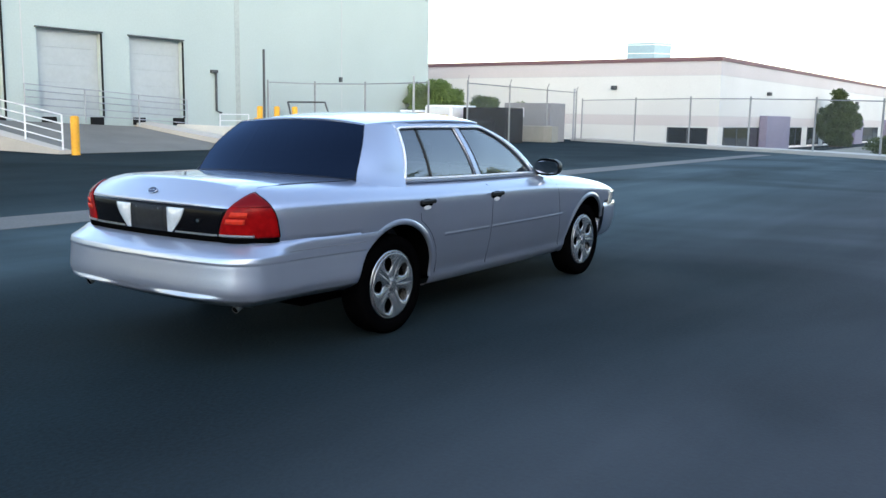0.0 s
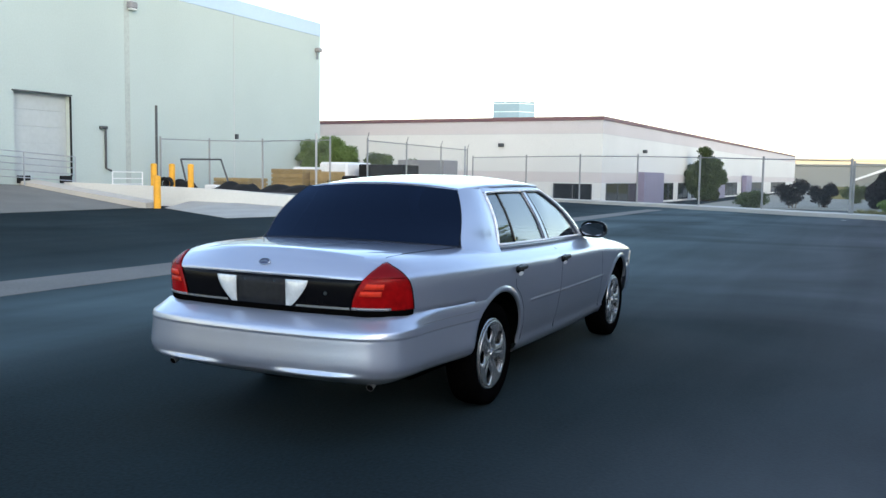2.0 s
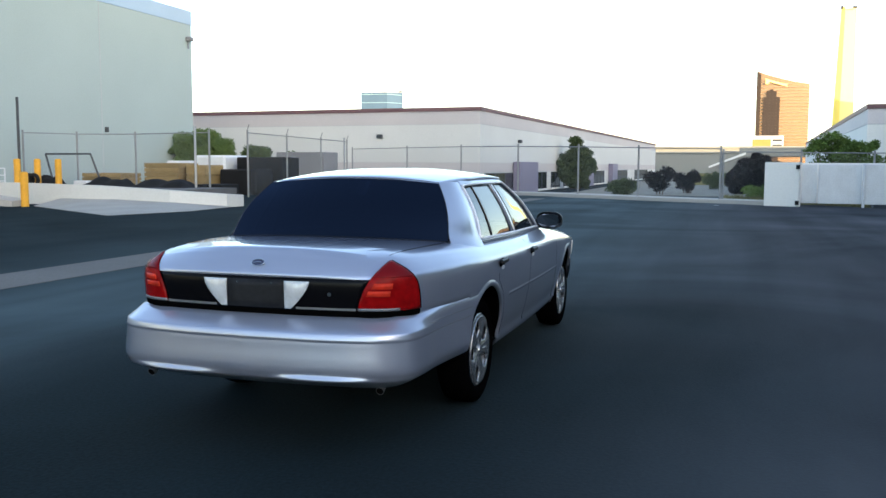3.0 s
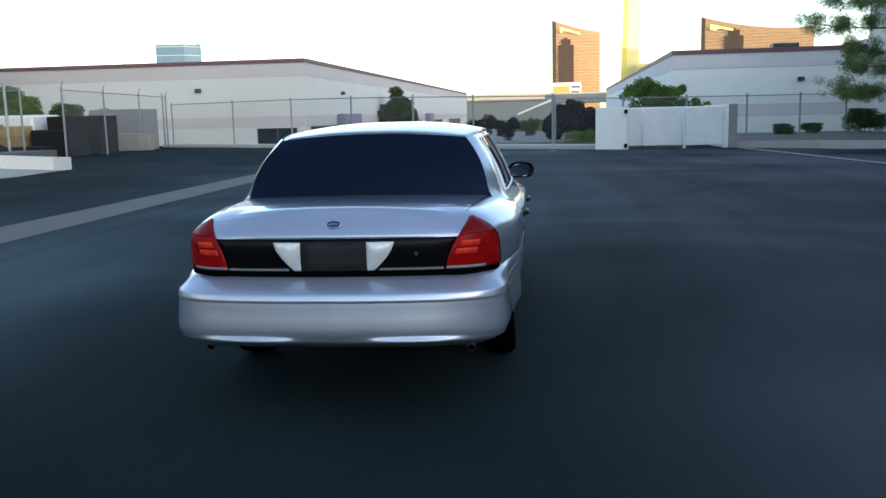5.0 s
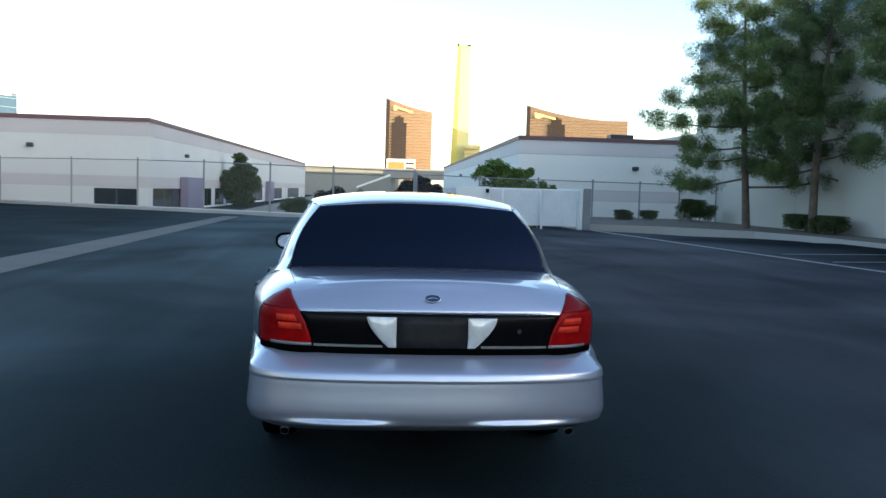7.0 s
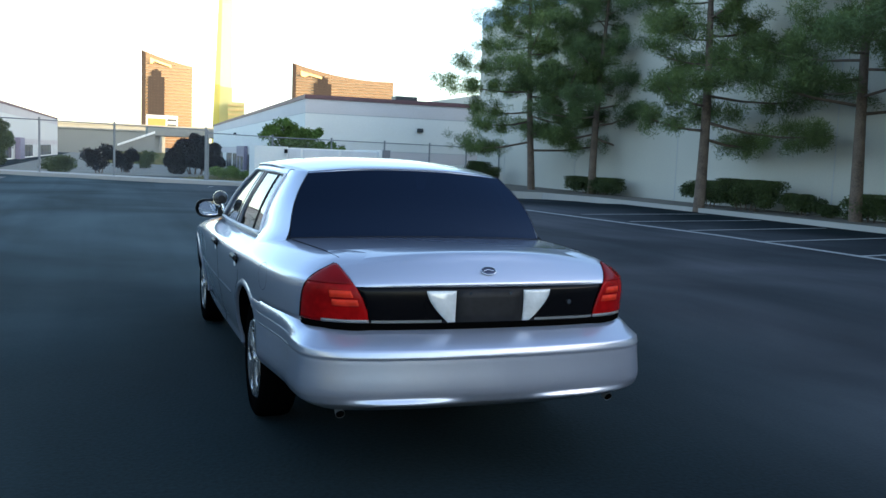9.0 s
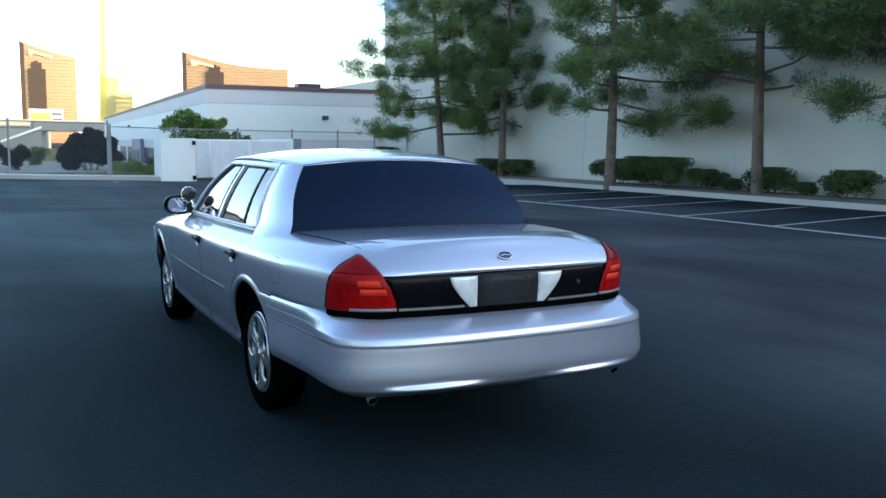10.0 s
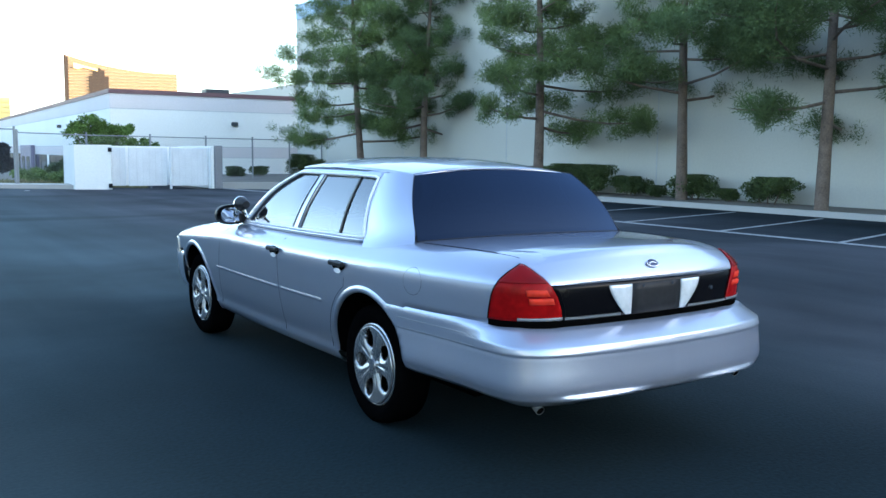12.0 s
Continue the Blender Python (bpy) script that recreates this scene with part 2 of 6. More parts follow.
class Geo:
    """Vertices and faces of one mesh, gathered from simple shapes."""

    def __init__(self):
        self.v, self.f = [], []

    def add(self, verts, faces):
        n = len(self.v)
        self.v += [tuple(p) for p in verts]
        self.f += [tuple(i + n for i in q) for q in faces]
        return self

    def box(self, x0, x1, y0, y1, z0, z1, c=0.0):
        """A box, its upright and top edges taken off by c."""
        if c <= 0:
            v = [(x, y, z) for z in (z0, z1) for x, y in ((x0, y0), (x1, y0), (x1, y1), (x0, y1))]
            return self.add(v, [(3, 2, 1, 0), (4, 5, 6, 7)] + [(i, (i + 1) % 4, (i + 1) % 4 + 4, i + 4) for i in range(4)])
        ring = lambda e, z: [(x0 + e, y0 + c, z), (x0 + c, y0 + e, z), (x1 - c, y0 + e, z), (x1 - e, y0 + c, z),
                             (x1 - e, y1 - c, z), (x1 - c, y1 - e, z), (x0 + c, y1 - e, z), (x0 + e, y1 - c, z)]
        top = [(x0 + c, y0 + c, z1)] * 2 + [(x1 - c, y0 + c, z1)] * 2 + [(x1 - c, y1 - c, z1)] * 2 + [(x0 + c, y1 - c, z1)] * 2
        bot = [(x, y, z0) for x, y, _ in top]
        v = bot + ring(0, z0 + c) + ring(0, z1 - c) + top
        f = [tuple(reversed(range(8))), tuple(range(24, 32))]
        f += [(a * 8 + i, a * 8 + (i + 1) % 8, a * 8 + 8 + (i + 1) % 8, a * 8 + 8 + i) for a in range(3) for i in range(8)]
        return self.add(v, f)

    def tube(self, points, radius, sides=8, cap=True, end=None):
        """A round bar along points; radius may go on to end."""
        pts = [Vector(p) for p in points]
        base, v, f = len(self.v), [], []
        for i, p in enumerate(pts):
            d = (pts[min(i + 1, len(pts) - 1)] - pts[max(i - 1, 0)]).normalized()
            side = d.cross((0, 0, 1)) if abs(d.z) < 0.95 else d.cross((0, 1, 0))
            side.normalize()
            up = side.cross(d)
            r = radius if end is None else radius + (end - radius) * i / max(1, len(pts) - 1)
            for k in range(sides):
                a = 2 * math.pi * k / sides
                v.append(tuple(p + side * (r * math.cos(a)) + up * (r * math.sin(a))))
        for i in range(len(pts) - 1):
            for k in range(sides):
                a, b = i * sides + k, i * sides + (k + 1) % sides
                f.append((a, b, b + sides, a + sides))
        if cap:
            f += [tuple(reversed(range(sides))), tuple(range((len(pts) - 1) * sides, len(pts) * sides))]
        return self.add(v, f)

    def prism(self, outline, z0, z1):
        """An upright block over a plan outline (counter-clockwise)."""
        n = len(outline)
        v = [(*p, z0) for p in outline] + [(*p, z1) for p in outline]
        return self.add(v, [tuple(reversed(range(n))), tuple(range(n, 2 * n))] + [(i, (i + 1) % n, (i + 1) % n + n, i + n) for i in range(n)])

    def ob(self, name, mat, parent=None, label="", smooth=False):
        return mesh_object(name, self.v, self.f, mat, parent, label, smooth)


def structure(ob, label, category=""):
    return tagged(ob, label, category or ob.name.split("_")[0], kind="structure")


# ---- ground ----
def ground_height(x, y):
    """Level lot; beyond the far kerb the land falls a little."""
    far = (y - (46.5 - 0.639 * (x + 21.5))) / 12.0
    far = min(1.0, max(0.0, far - 0.1))
    return -0.65 * far * far * (3 - 2 * far)


xs = [-3000, -1200, -500, -200, -100] + list(range(-60, 61, 3)) + [100, 200, 500, 1200, 3000]
ys = [-3000, -1200, -400, -120, -60] + list(range(-40, 101, 3)) + [130, 180, 300, 600, 1200, 3000]
gv = [(x, y, ground_height(x, y)) for y in ys for x in xs]
gf = [(j * len(xs) + i, j * len(xs) + i + 1, (j + 1) * len(xs) + i + 1, (j + 1) * len(xs) + i) for j in range(len(ys) - 1) for i in range(len(xs) - 1)]
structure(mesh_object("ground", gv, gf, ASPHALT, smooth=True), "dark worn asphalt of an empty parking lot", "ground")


def strip(name, left, right, z0, z1, mat, label, category):
    """A long low slab between two plan lines."""
    g = Geo()
    for i in range(len(left) - 1):
        g.prism([left[i], right[i], right[i + 1], left[i + 1]], z0, z1)
    return structure(g.ob(name, mat), label, category)


# concrete drain strip across the lot
gy = list(range(-60, 34, 6)) + [34.0]
strip("gutter", [(-7.12 + 0.022 * y, y) for y in gy], [(-5.92 + 0.008 * y, y) for y in gy], -0.05, 0.006, GUTTER, "long pale concrete drainage gutter set in the asphalt", "gutter")

# far kerb with a narrow walk
FAR = [(-21.5, 46.5), (-15.0, 42.3), (-10.6, 39.9), (-5.2, 36.6), (-0.2, 32.6), (3.9, 30.2)]
FAR_IN = [(x + 0.9, y + 1.3) for x, y in FAR]
g = Geo()
for i in range(len(FAR) - 1):
    g.prism([FAR[i], FAR[i + 1], FAR_IN[i + 1], FAR_IN[i]], -0.6, 0.15)
structure(g.ob("kerb_far", KERB), "pale concrete kerb and narrow walk under the fence", "kerb")

# right kerb, planting bed and parking lines
RK = [(17.0, -60), (17.0, 8), (17.0, 16), (16.6, 25), (15.9, 28.2), (13.0, 31.0), (9.6, 31.6)]
BED = [(20.0, -60), (20.0, 8), (20.0, 16), (20.0, 25), (20.0, 30), (20.0, 46), (9.8, 46)]
strip("kerb_right", RK, [(x + 0.16 * (i < 5), y + (0.16 if i > 4 else 0.05)) for i, (x, y) in enumerate(RK)], -0.2, 0.15, KERB, "pale concrete kerb along the planting bed", "kerb")
strip("planting_bed", [(x + 0.16 * (i < 5), y + (0.16 if i > 4 else 0.05)) for i, (x, y) in enumerate(RK)], BED, -0.2, 0.11, SAND, "bare sandy planting bed under the pines", "soil")
PL = [(11.3, -40), (11.25, 3.0), (11.2, 10), (10.3, 18), (9.2, 30.0)]
strip("parking_line", [(x - 0.095, y) for x, y in PL], [(x + 0.095, y) for x, y in PL], -0.02, 0.005, LINE, "long worn white parking line on the asphalt", "line")
for k in range(-8, 6):
    y0 = 3.45 + 2.62 * k
    g = Geo().prism([(11.32, y0 - 0.05), (16.6, y0 + 1.15), (16.6, y0 + 1.25), (11.32, y0 + 0.05)], -0.02, 0.005)
    tagged(structure(g.ob("stall_line", LINE), "worn white stall line on the asphalt", "line"), group="parking stall lines")
for x, y, r in ((1.6, -5.2, 0.03), (-5.2, -1.9, 0.035), (3.4, -3.6, 0.02), (-2.1, -4.5, 0.015), (2.0, 29.2, 0.10), (-3.9, -2.3, 0.02)):
    g = Geo().add([(x - r, y - 0.3 * r, 0.004), (x + 0.8 * r, y - 0.5 * r, 0.004), (x + r, y + 0.4 * r, 0.012), (x - 0.5 * r, y + 0.6 * r, 0.01)], [(0, 1, 2, 3)])
    tagged(g.ob("litter_scrap", LITTER), "small pale scrap of litter on the asphalt", "litter", "litter on the lot")


# ---- warehouse on the dock side ----
def warehouse_dock():
    """Tall white tilt-up wall at x = -29 with two dock doors."""
    W, Y1, H = -29.0, 41.0, 10.8
    doors = [(9.5, 12.95, 5.82), (14.37, 17.25, 4.62), (18.65, 21.5, 4.62)]
    DZ0 = 1.12
    b = empty("warehouse", (W, 0, 0))
    tagged(b, "tall white stucco warehouse with dock doors and pale blue band", "warehouse")
    for a, c in ((-70, -30), (-30, 8), (8, 9.5), (12.95, 14.37), (17.25, 18.65), (21.5, 24.35), (24.35, 32.6), (32.6, Y1)):
        Geo().box(-0.45, 0, a, c, -0.3, H - 0.84).ob("wall_panel", STUCCO_DOCK, b)
    for a, c, DZ1 in doors:
        Geo().box(-0.45, 0, a, c, -0.3, DZ0).ob("door_apron", STUCCO_DOCK, b)
        Geo().box(-0.45, 0, a, c, DZ1, H - 0.84).ob("wall_panel", STUCCO_DOCK, b)
    Geo().box(-30, -0.45, Y1 - 0.3, Y1, -0.3, H - 0.84).ob("end_wall", STUCCO_DOCK, b)
    Geo().box(-0.45, 0.03, -70, Y1 + 0.02, H - 0.84, H, 0.02).ob("parapet_band", BLUE_BAND, b, "pale blue parapet band")
    Geo().box(-30, -0.45, Y1 - 0.3, Y1 + 0.02, H - 0.84, H).ob("parapet_band", BLUE_BAND, b, "pale blue parapet band")
    Geo().box(-30, -0.45, -70, Y1 - 0.3, H - 1.2, H - 1.0).ob("roof", GREY_BOX, b)
    Geo().box(0.0, 0.014, 24.7, 25.0, 0, H - 0.86).ob("joint_cover", STAIN, b, "grey sealed panel joint")
    for y in (8.0, 13.75, 32.6):
        Geo().box(0.0, 0.012, y - 0.02, y + 0.02, 0, H - 0.86).ob("panel_joint", REVEAL, b)
    for a, c, DZ1 in doors:
        rows = 5 if DZ1 < 5 else 7
        door = Geo().box(-0.36, -0.30, a, c, DZ0, DZ1).ob("dock_door", DOOR_WHITE, b, "closed white sectional dock door")
        for i in range(rows):
            z0 = DZ0 + (DZ1 - DZ0) * i / rows
            Geo().box(-0.31, -0.24, a + 0.02, c - 0.02, z0 + 0.003, z0 + (DZ1 - DZ0) / rows - 0.002, 0.002).ob("panel", DOOR_WHITE, door)
        Geo().box(-0.02, 0.07, a - 0.08, c + 0.08, DZ1, DZ1 + 0.06, 0.01).ob("door_trim", DARK_STEEL, b)
        Geo().box(-0.02, 0.06, c - 0.02, c + 0.03, DZ0, DZ1 - 0.02).ob("door_seal", DARK, b, "black door seal")
        for y in (a + 0.35, c - 0.35):
            Geo().box(0.0, 0.13, y - 0.3, y + 0.3, 0.82, 1.14, 0.02).ob("dock_bumper", DARK, b, "black rubber dock bumper")
    Geo().tube([(0.09, 23.4, 3.34), (0.09, 23.4, 1.5), (0.2, 23.62, 1.38)], 0.055).ob("downpipe", DARK_STEEL, b, "dark downpipe")
    Geo().box(0.0, 0.16, 23.1, 23.5, 3.28, 3.42, 0.02).ob("pipe_head", DARK_STEEL, b)
    lamp = Geo().box(0.0, 0.3, 24.85, 25.3, 9.0, 9.3, 0.04).ob("wall_lamp", GREY_BOX, b, "grey wall lamp")
    Geo().box(0.05, 0.28, 24.9, 25.25, 8.93, 9.0, 0.01).ob("lens", WHITE_METAL, lamp)
    lamp = Geo().box(0.0, 0.35, 40.35, 40.75, 8.95, 9.2, 0.04).tube([(0.1, 40.5, 8.95), (0.12, 40.5, 8.5)], 0.04).ob("wall_lamp", GREY_BOX, b)
    return b


warehouse_dock()


def bollard(x, y, h=1.2, z=0.0):
    b = empty("bollard", (x, y, z))
    tagged(b, "yellow painted steel bollard by the loading ramp", "bollard", "yellow bollards")
    Geo().tube([(0, 0, 0), (0, 0, h - 0.08), (0, 0, h - 0.03)], 0.135, 16).ob("post", YELLOW, b, smooth=False)
    Geo().tube([(0, 0, h - 0.03), (0, 0, h)], 0.13, 16, True, 0.07).ob("cap", YELLOW, b)
    return b


for x, y, h, z in ((-21.35, 10.85, 1.25, 0), (-21.6, 19.0, 1.25, 0), (-26.2, 23.6, 1.2, 0.55), (-25.6, 24.1, 1.2, 0.55), (-25.0, 24.65, 1.2, 0.55)):
    bollard(x, y, h, z)

# ramp between the bollards, rising to the dock platform
g = Geo()
g.add([(-22.2, 11.2, 0.008), (-22.4, 18.8, 0.008), (-28.8, 18.8, 0.75), (-28.8, 11.2, 1.05), (-22.2, 11.2, -0.3), (-22.4, 18.8, -0.3), (-28.8, 18.8, -0.3), (-28.8, 11.2, -0.3)],
      [(0, 1, 2, 3), (4, 0, 3, 7), (1, 5, 6, 2), (3, 2, 6, 7), (5, 1, 0, 4)])
structure(g.ob("ramp", RAMP), "worn grey concrete loading ramp rising to the dock", "ramp")
g = Geo()
g.add([(-22.1, 10.75, 0), (-22.1, 11.2, 0), (-28.98, 11.2, 0), (-28.98, 10.75, 0), (-22.1, 10.75, 0.13), (-22.1, 11.2, 0.13), (-28.98, 11.2, 1.05), (-28.98, 10.75, 0.9)],
      [(0, 3, 2, 1), (4, 5, 6, 7), (0, 1, 5, 4), (1, 2, 6, 5), (2, 3, 7, 6), (3, 0, 4, 7)])
g.add([(-22.0, 18.8, 0), (-22.0, 19.6, 0), (-28.98, 19.6, 0), (-28.98, 18.8, 0), (-22.0, 18.8, 0.2), (-22.0, 19.6, 0.24), (-28.98, 19.6, 0.98), (-28.98, 18.8, 0.92)],
      [(0, 3, 2, 1), (4, 5, 6, 7), (0, 1, 5, 4), (1, 2, 6, 5), (2, 3, 7, 6), (3, 0, 4, 7)])
structure(g.ob("ramp_kerb", KERB), "white concrete kerb walls along the ramp", "kerb")


def railing(points, heights, posts, mat=WHITE_METAL, name="railing"):
    """White pipe railing; points give its foot line."""
    r = empty(name, points[0])
    tagged(r, "white steel pipe railing along the loading ramp", "railing", "ramp railings")
    o = Vector(points[0])
    for h in heights:
        Geo().tube([Vector(p) - o + Vector((0, 0, h)) for p in points], 0.024, 6).ob("rail", mat, r)
    for k in range(posts):
        t = k / (posts - 1) * (len(points) - 1)
        i = min(int(t), len(points) - 2)
        p = Vector(points[i]).lerp(Vector(points[i + 1]), t - i) - o
        Geo().tube([p, p + Vector((0, 0, heights[-1]))], 0.03, 6).ob("post", mat, r)


railing([(-22.2, 10.95, 0.12), (-28.6, 10.95, 0.95)], (0.30, 0.58, 0.86, 1.15), 4)
railing([(-28.4, 13.4, 1.05), (-28.4, 21.2, 0.62)], (0.30, 0.58, 0.86, 1.12, 1.35), 4, GALV)
railing([(-26.0, 21.0, 0.55), (-26.0, 22.7, 0.55)], (0.28, 0.52, 0.80), 2)

# concrete apron and low wall round the yard
g = Geo()
near = [(-21.6, 19.4, 0.012), (-18.4, 17.3, 0.012), (-15.1, 15.2, 0.012), (-14.3, 18.4, 0.012)]
back = [(-21.6, 20.95, 0.27), (-19.2, 20.75, 0.25), (-16.6, 20.60, 0.18), (-14.6, 21.3, 0.03)]
for k in range(3):
    a, b, c, d = near[k], near[k + 1], back[k + 1], back[k]
    g.add([a, b, c, d] + [(x, y, -0.2) for x, y, z in (a, b, c, d)], [(0, 1, 2, 3), (4, 5, 1, 0), (5, 6, 2, 1), (6, 7, 3, 2), (7, 4, 0, 3)])
structure(g.ob("apron", APRON), "pale concrete apron sloping up to the low wall", "pavement")
g = Geo()
lw = [(-28.9, 21.0, 0.86), (-23.6, 20.9, 0.80), (-20.0, 20.7, 0.74), (-16.6, 20.5, 0.60), (-14.7, 21.2, 0.46), (-14.6, 21.9, 0.42)]
for (x0, y0, z0), (x1, y1, z1) in zip(lw, lw[1:]):
    g.add([(x0, y0, -0.1), (x1, y1, -0.1), (x1, y1 + 0.3, -0.1), (x0, y0 + 0.3, -0.1), (x0, y0, z0), (x1, y1, z1), (x1, y1 + 0.3, z1), (x0, y0 + 0.3, z0)],
          [(3, 2, 1, 0), (4, 5, 6, 7), (0, 1, 5, 4), (1, 2, 6, 5), (2, 3, 7, 6), (3, 0, 4, 7)])
structure(g.ob("low_wall", STUCCO_PALE), "low white concrete wall at the yard's edge", "wall")


structure(Geo().prism([(-28.98, 21.3), (-17.5, 21.0), (-17.5, 26.6), (-28.98, 26.9)], -0.1, 0.55).ob("yard_slab", YARD), "raised dark concrete yard slab behind the low wall", "pavement")


def chain_fence(points, height, arms=0.0, spacing_posts=None, name="chain_link_fence"):
    """Posts at the given points, rails and wire between."""
    x0, y0, z0 = points[0]
    fnc = empty(name, points[0])
    tagged(fnc, "grey galvanised chain-link fence with thin posts", "fence", "chain-link fences")
    o = Vector(points[0])
    tall = height if isinstance(height, (list, tuple)) else [height] * len(points)
    for i, p in enumerate(points):
        q = Vector(p) - o
        height = tall[i]
        Geo().tube([q - Vector((0, 0, 0.6)), q + Vector((0, 0, height))], 0.045, 8).ob("post", FENCE_STEEL, fnc)
        if arms:
            Geo().tube([q + Vector((0, 0, height)), q + Vector((0.2, -0.2, height + arms))], 0.02, 5).ob("arm", FENCE_STEEL, fnc)
        if i:
            a = Vector(points[i - 1]) - o
            last = tall[i - 1]
            Geo().tube([a + Vector((0, 0, last - 0.12)), q + Vector((0, 0, height - 0.12))], 0.026, 6).ob("top_rail", FENCE_STEEL, fnc)
            up = Vector((0, 0, height - 0.14))
            Geo().add([a + Vector((0, 0, 0.05)), q + Vector((0, 0, 0.05)), q + up, a + Vector((0, 0, last - 0.14))], [(0, 1, 2, 3)]).ob("wire_mesh", WIRE, fnc, "fine wire mesh")
    return fnc


chain_fence([(-27.7, 25.6, 0), (-26.7, 27.9, 0), (-24.0, 28.6, 0), (-19.3, 27.4, 0)], 3.05)
chain_fence([(-19.25, 30.6, 0), (-19.8, 35.6, 0), (-20.4, 41.0, 0), (-20.9, 45.9, 0)], 3.15, 0.25)
FP = [(-21.0, 47.0, 0.15), (-16.0, 43.7, 0.15), (-11.9, 41.3, 0.15), (-8.1, 39.0, 0.15), (-4.6, 36.9, 0.15), (-1.5, 34.7, 0.15), (2.1, 32.3, 0.15)]
chain_fence(FP, [2.55, 2.55, 2.55, 2.5, 2.42, 2.32, 2.22])
for x, y, h, r in ((-21.3, 46.4, 3.3, 0.06), (-19.0, 25.85, 3.15, 0.05)):
    p = Geo().tube([(x, y, 0), (x, y, h)], r, 10).ob("gate_post", GALV)
    tagged(p, "thick pale steel gate post in the fence line", "post", "gate posts")
p = Geo().tube([(-27.7, 25.35, 0.5), (-27.7, 25.35, 4.48)], 0.06, 8).ob("pole", DARK_STEEL)
tagged(p, "tall thin dark steel pole beside the warehouse wall", "pole")
p = Geo().tube([(-27.9, 27.2, 2.0), (-25.4, 27.2, 2.0), (-24.7, 27.2, 0.3)], 0.05, 6).tube([(-27.9, 27.2, 2.0), (-27.4, 27.2, 0.3)], 0.05, 6).ob("pipe_rack", DARK_STEEL)
tagged(p, "dark bent steel pipe frame standing in the yard", "rack")


def yard_box(name, x0, x1, y0, y1, z0, z1, mat, label, category, c=0.03):
    ob = Geo().box(x0, x1, y0, y1, z0, z1, c).ob(name, mat)
    return tagged(ob, label, category)


def board_stack(name, x0, x1, y0, y1, z1, rows, label):
    """Timber crate or pallet stack: boards round a dark core."""
    t = empty(name, (x0, y0, 0))
    tagged(t, label, "crate", "tan timber stacks in the yard")
    w, d = x1 - x0, y1 - y0
    Geo().box(0.06, w - 0.06, 0.06, d - 0.06, 0, z1 - 0.04).ob("core", TAN_BOX, t)
    h = z1 / rows
    for i in range(rows):
        za, zb = i * h + 0.02, (i + 1) * h - 0.025
        Geo().box(0, w, 0, 0.05, za, zb, 0.008).ob("board", PLANK, t)
        Geo().box(w - 0.05, w, 0.055, d, za, zb, 0.008).ob("board", PLANK, t)
    for k in range(6):
        Geo().box(w * k / 6 + 0.01, w * (k + 1) / 6 - 0.02, 0.0, d, z1 - 0.02, z1 + 0.01, 0.004).ob("top_board", PLANK, t)


board_stack("crate", -25.9, -23.9, 31.8, 33.6, 1.6, 7, "light tan slatted timber crate standing in the yard")
board_stack("crate", -23.7, -22.6, 32.2, 33.9, 1.5, 3, "brown tan boarded crate beside another crate")
board_stack("pallet_stack", -27.4, -25.2, 29.0, 30.6, 1.1, 6, "low stack of tan timber pallets")
def tarpaulin(x0, x1, y0, y1, z0, h, seed, label):
    """A crumpled black sheet over a low heap."""
    rng = np.random.default_rng(seed)
    bumps = [(rng.uniform(0.1, 0.9), rng.uniform(0.2, 0.8), rng.uniform(0.10, 0.22), rng.uniform(0.45, 1.0)) for _ in range(7)]

    def top(u, v):
        z = max(k * math.exp(-((u - a) ** 2 + 0.5 * (v - b) ** 2) / (2 * w * w)) for a, b, w, k in bumps)
        fold = 0.05 * math.sin(17 * u + 6 * v) * math.sin(9 * v + 3)
        return z0 + h * max(0.0, z + fold) * min(1.0, 8 * min(u, 1 - u, v, 1 - v))

    nu, nv = 28, 12
    verts = [(x0 + (x1 - x0) * i / nu, y0 + (y1 - y0) * j / nv, top(i / nu, j / nv) + 0.004) for i in range(nu + 1) for j in range(nv + 1)]
    k = nv + 1
    faces = [(i * k + j, (i + 1) * k + j, (i + 1) * k + j + 1, i * k + j + 1) for i in range(nu) for j in range(nv)]
    return tagged(mesh_object("tarpaulin", verts, faces, DARK, smooth=True), label, "tarpaulin", "black tarpaulins in the yard")


tarpaulin(-26.9, -25.3, 24.6, 25.8, 0.55, 0.55, 3, "low black tarpaulin heaped on the yard slab")
tarpaulin(-24.9, -22.2, 24.9, 26.4, 0.55, 0.48, 4, "long low black tarpaulin along the yard wall")
tarpaulin(-21.9, -19.0, 25.0, 26.3, 0.55, 0.36, 9, "flat crumpled black tarpaulin before the crates")
yard_box("white_box", -25.4, -24.7, 26.0, 26.5, 0.55, 0.8, WHITE_METAL, "small white box among yard clutter", "box", 0.03)
for x, y in ((-25.9, 23.9), (-25.45, 23.7)):
    ty = empty("tyre", (x, y, 0.55 + 0.30))
    tagged(ty, "black worn car tyre leaning by the yellow bollards", "tyre", "tyres in the yard")
    Geo().tube([(0.22 * math.cos(a), 0.0, 0.22 * math.sin(a)) for a in np.linspace(0, 2 * math.pi, 25)], 0.085, 10, False).ob("tread", DARK, ty, "", True)
fl = Geo().box(-25.37, -25.21, 28.18, 28.32, 3.02, 3.26, 0.02).ob("floodlight", DARK_STEEL)
tagged(fl, "small dark floodlight clamped on the fence rail", "lamp")
yard_box("pallet", -21.5, -20.1, 29.6, 31.2, 0, 0.6, DARK, "dark pallet of covered goods", "pallet")
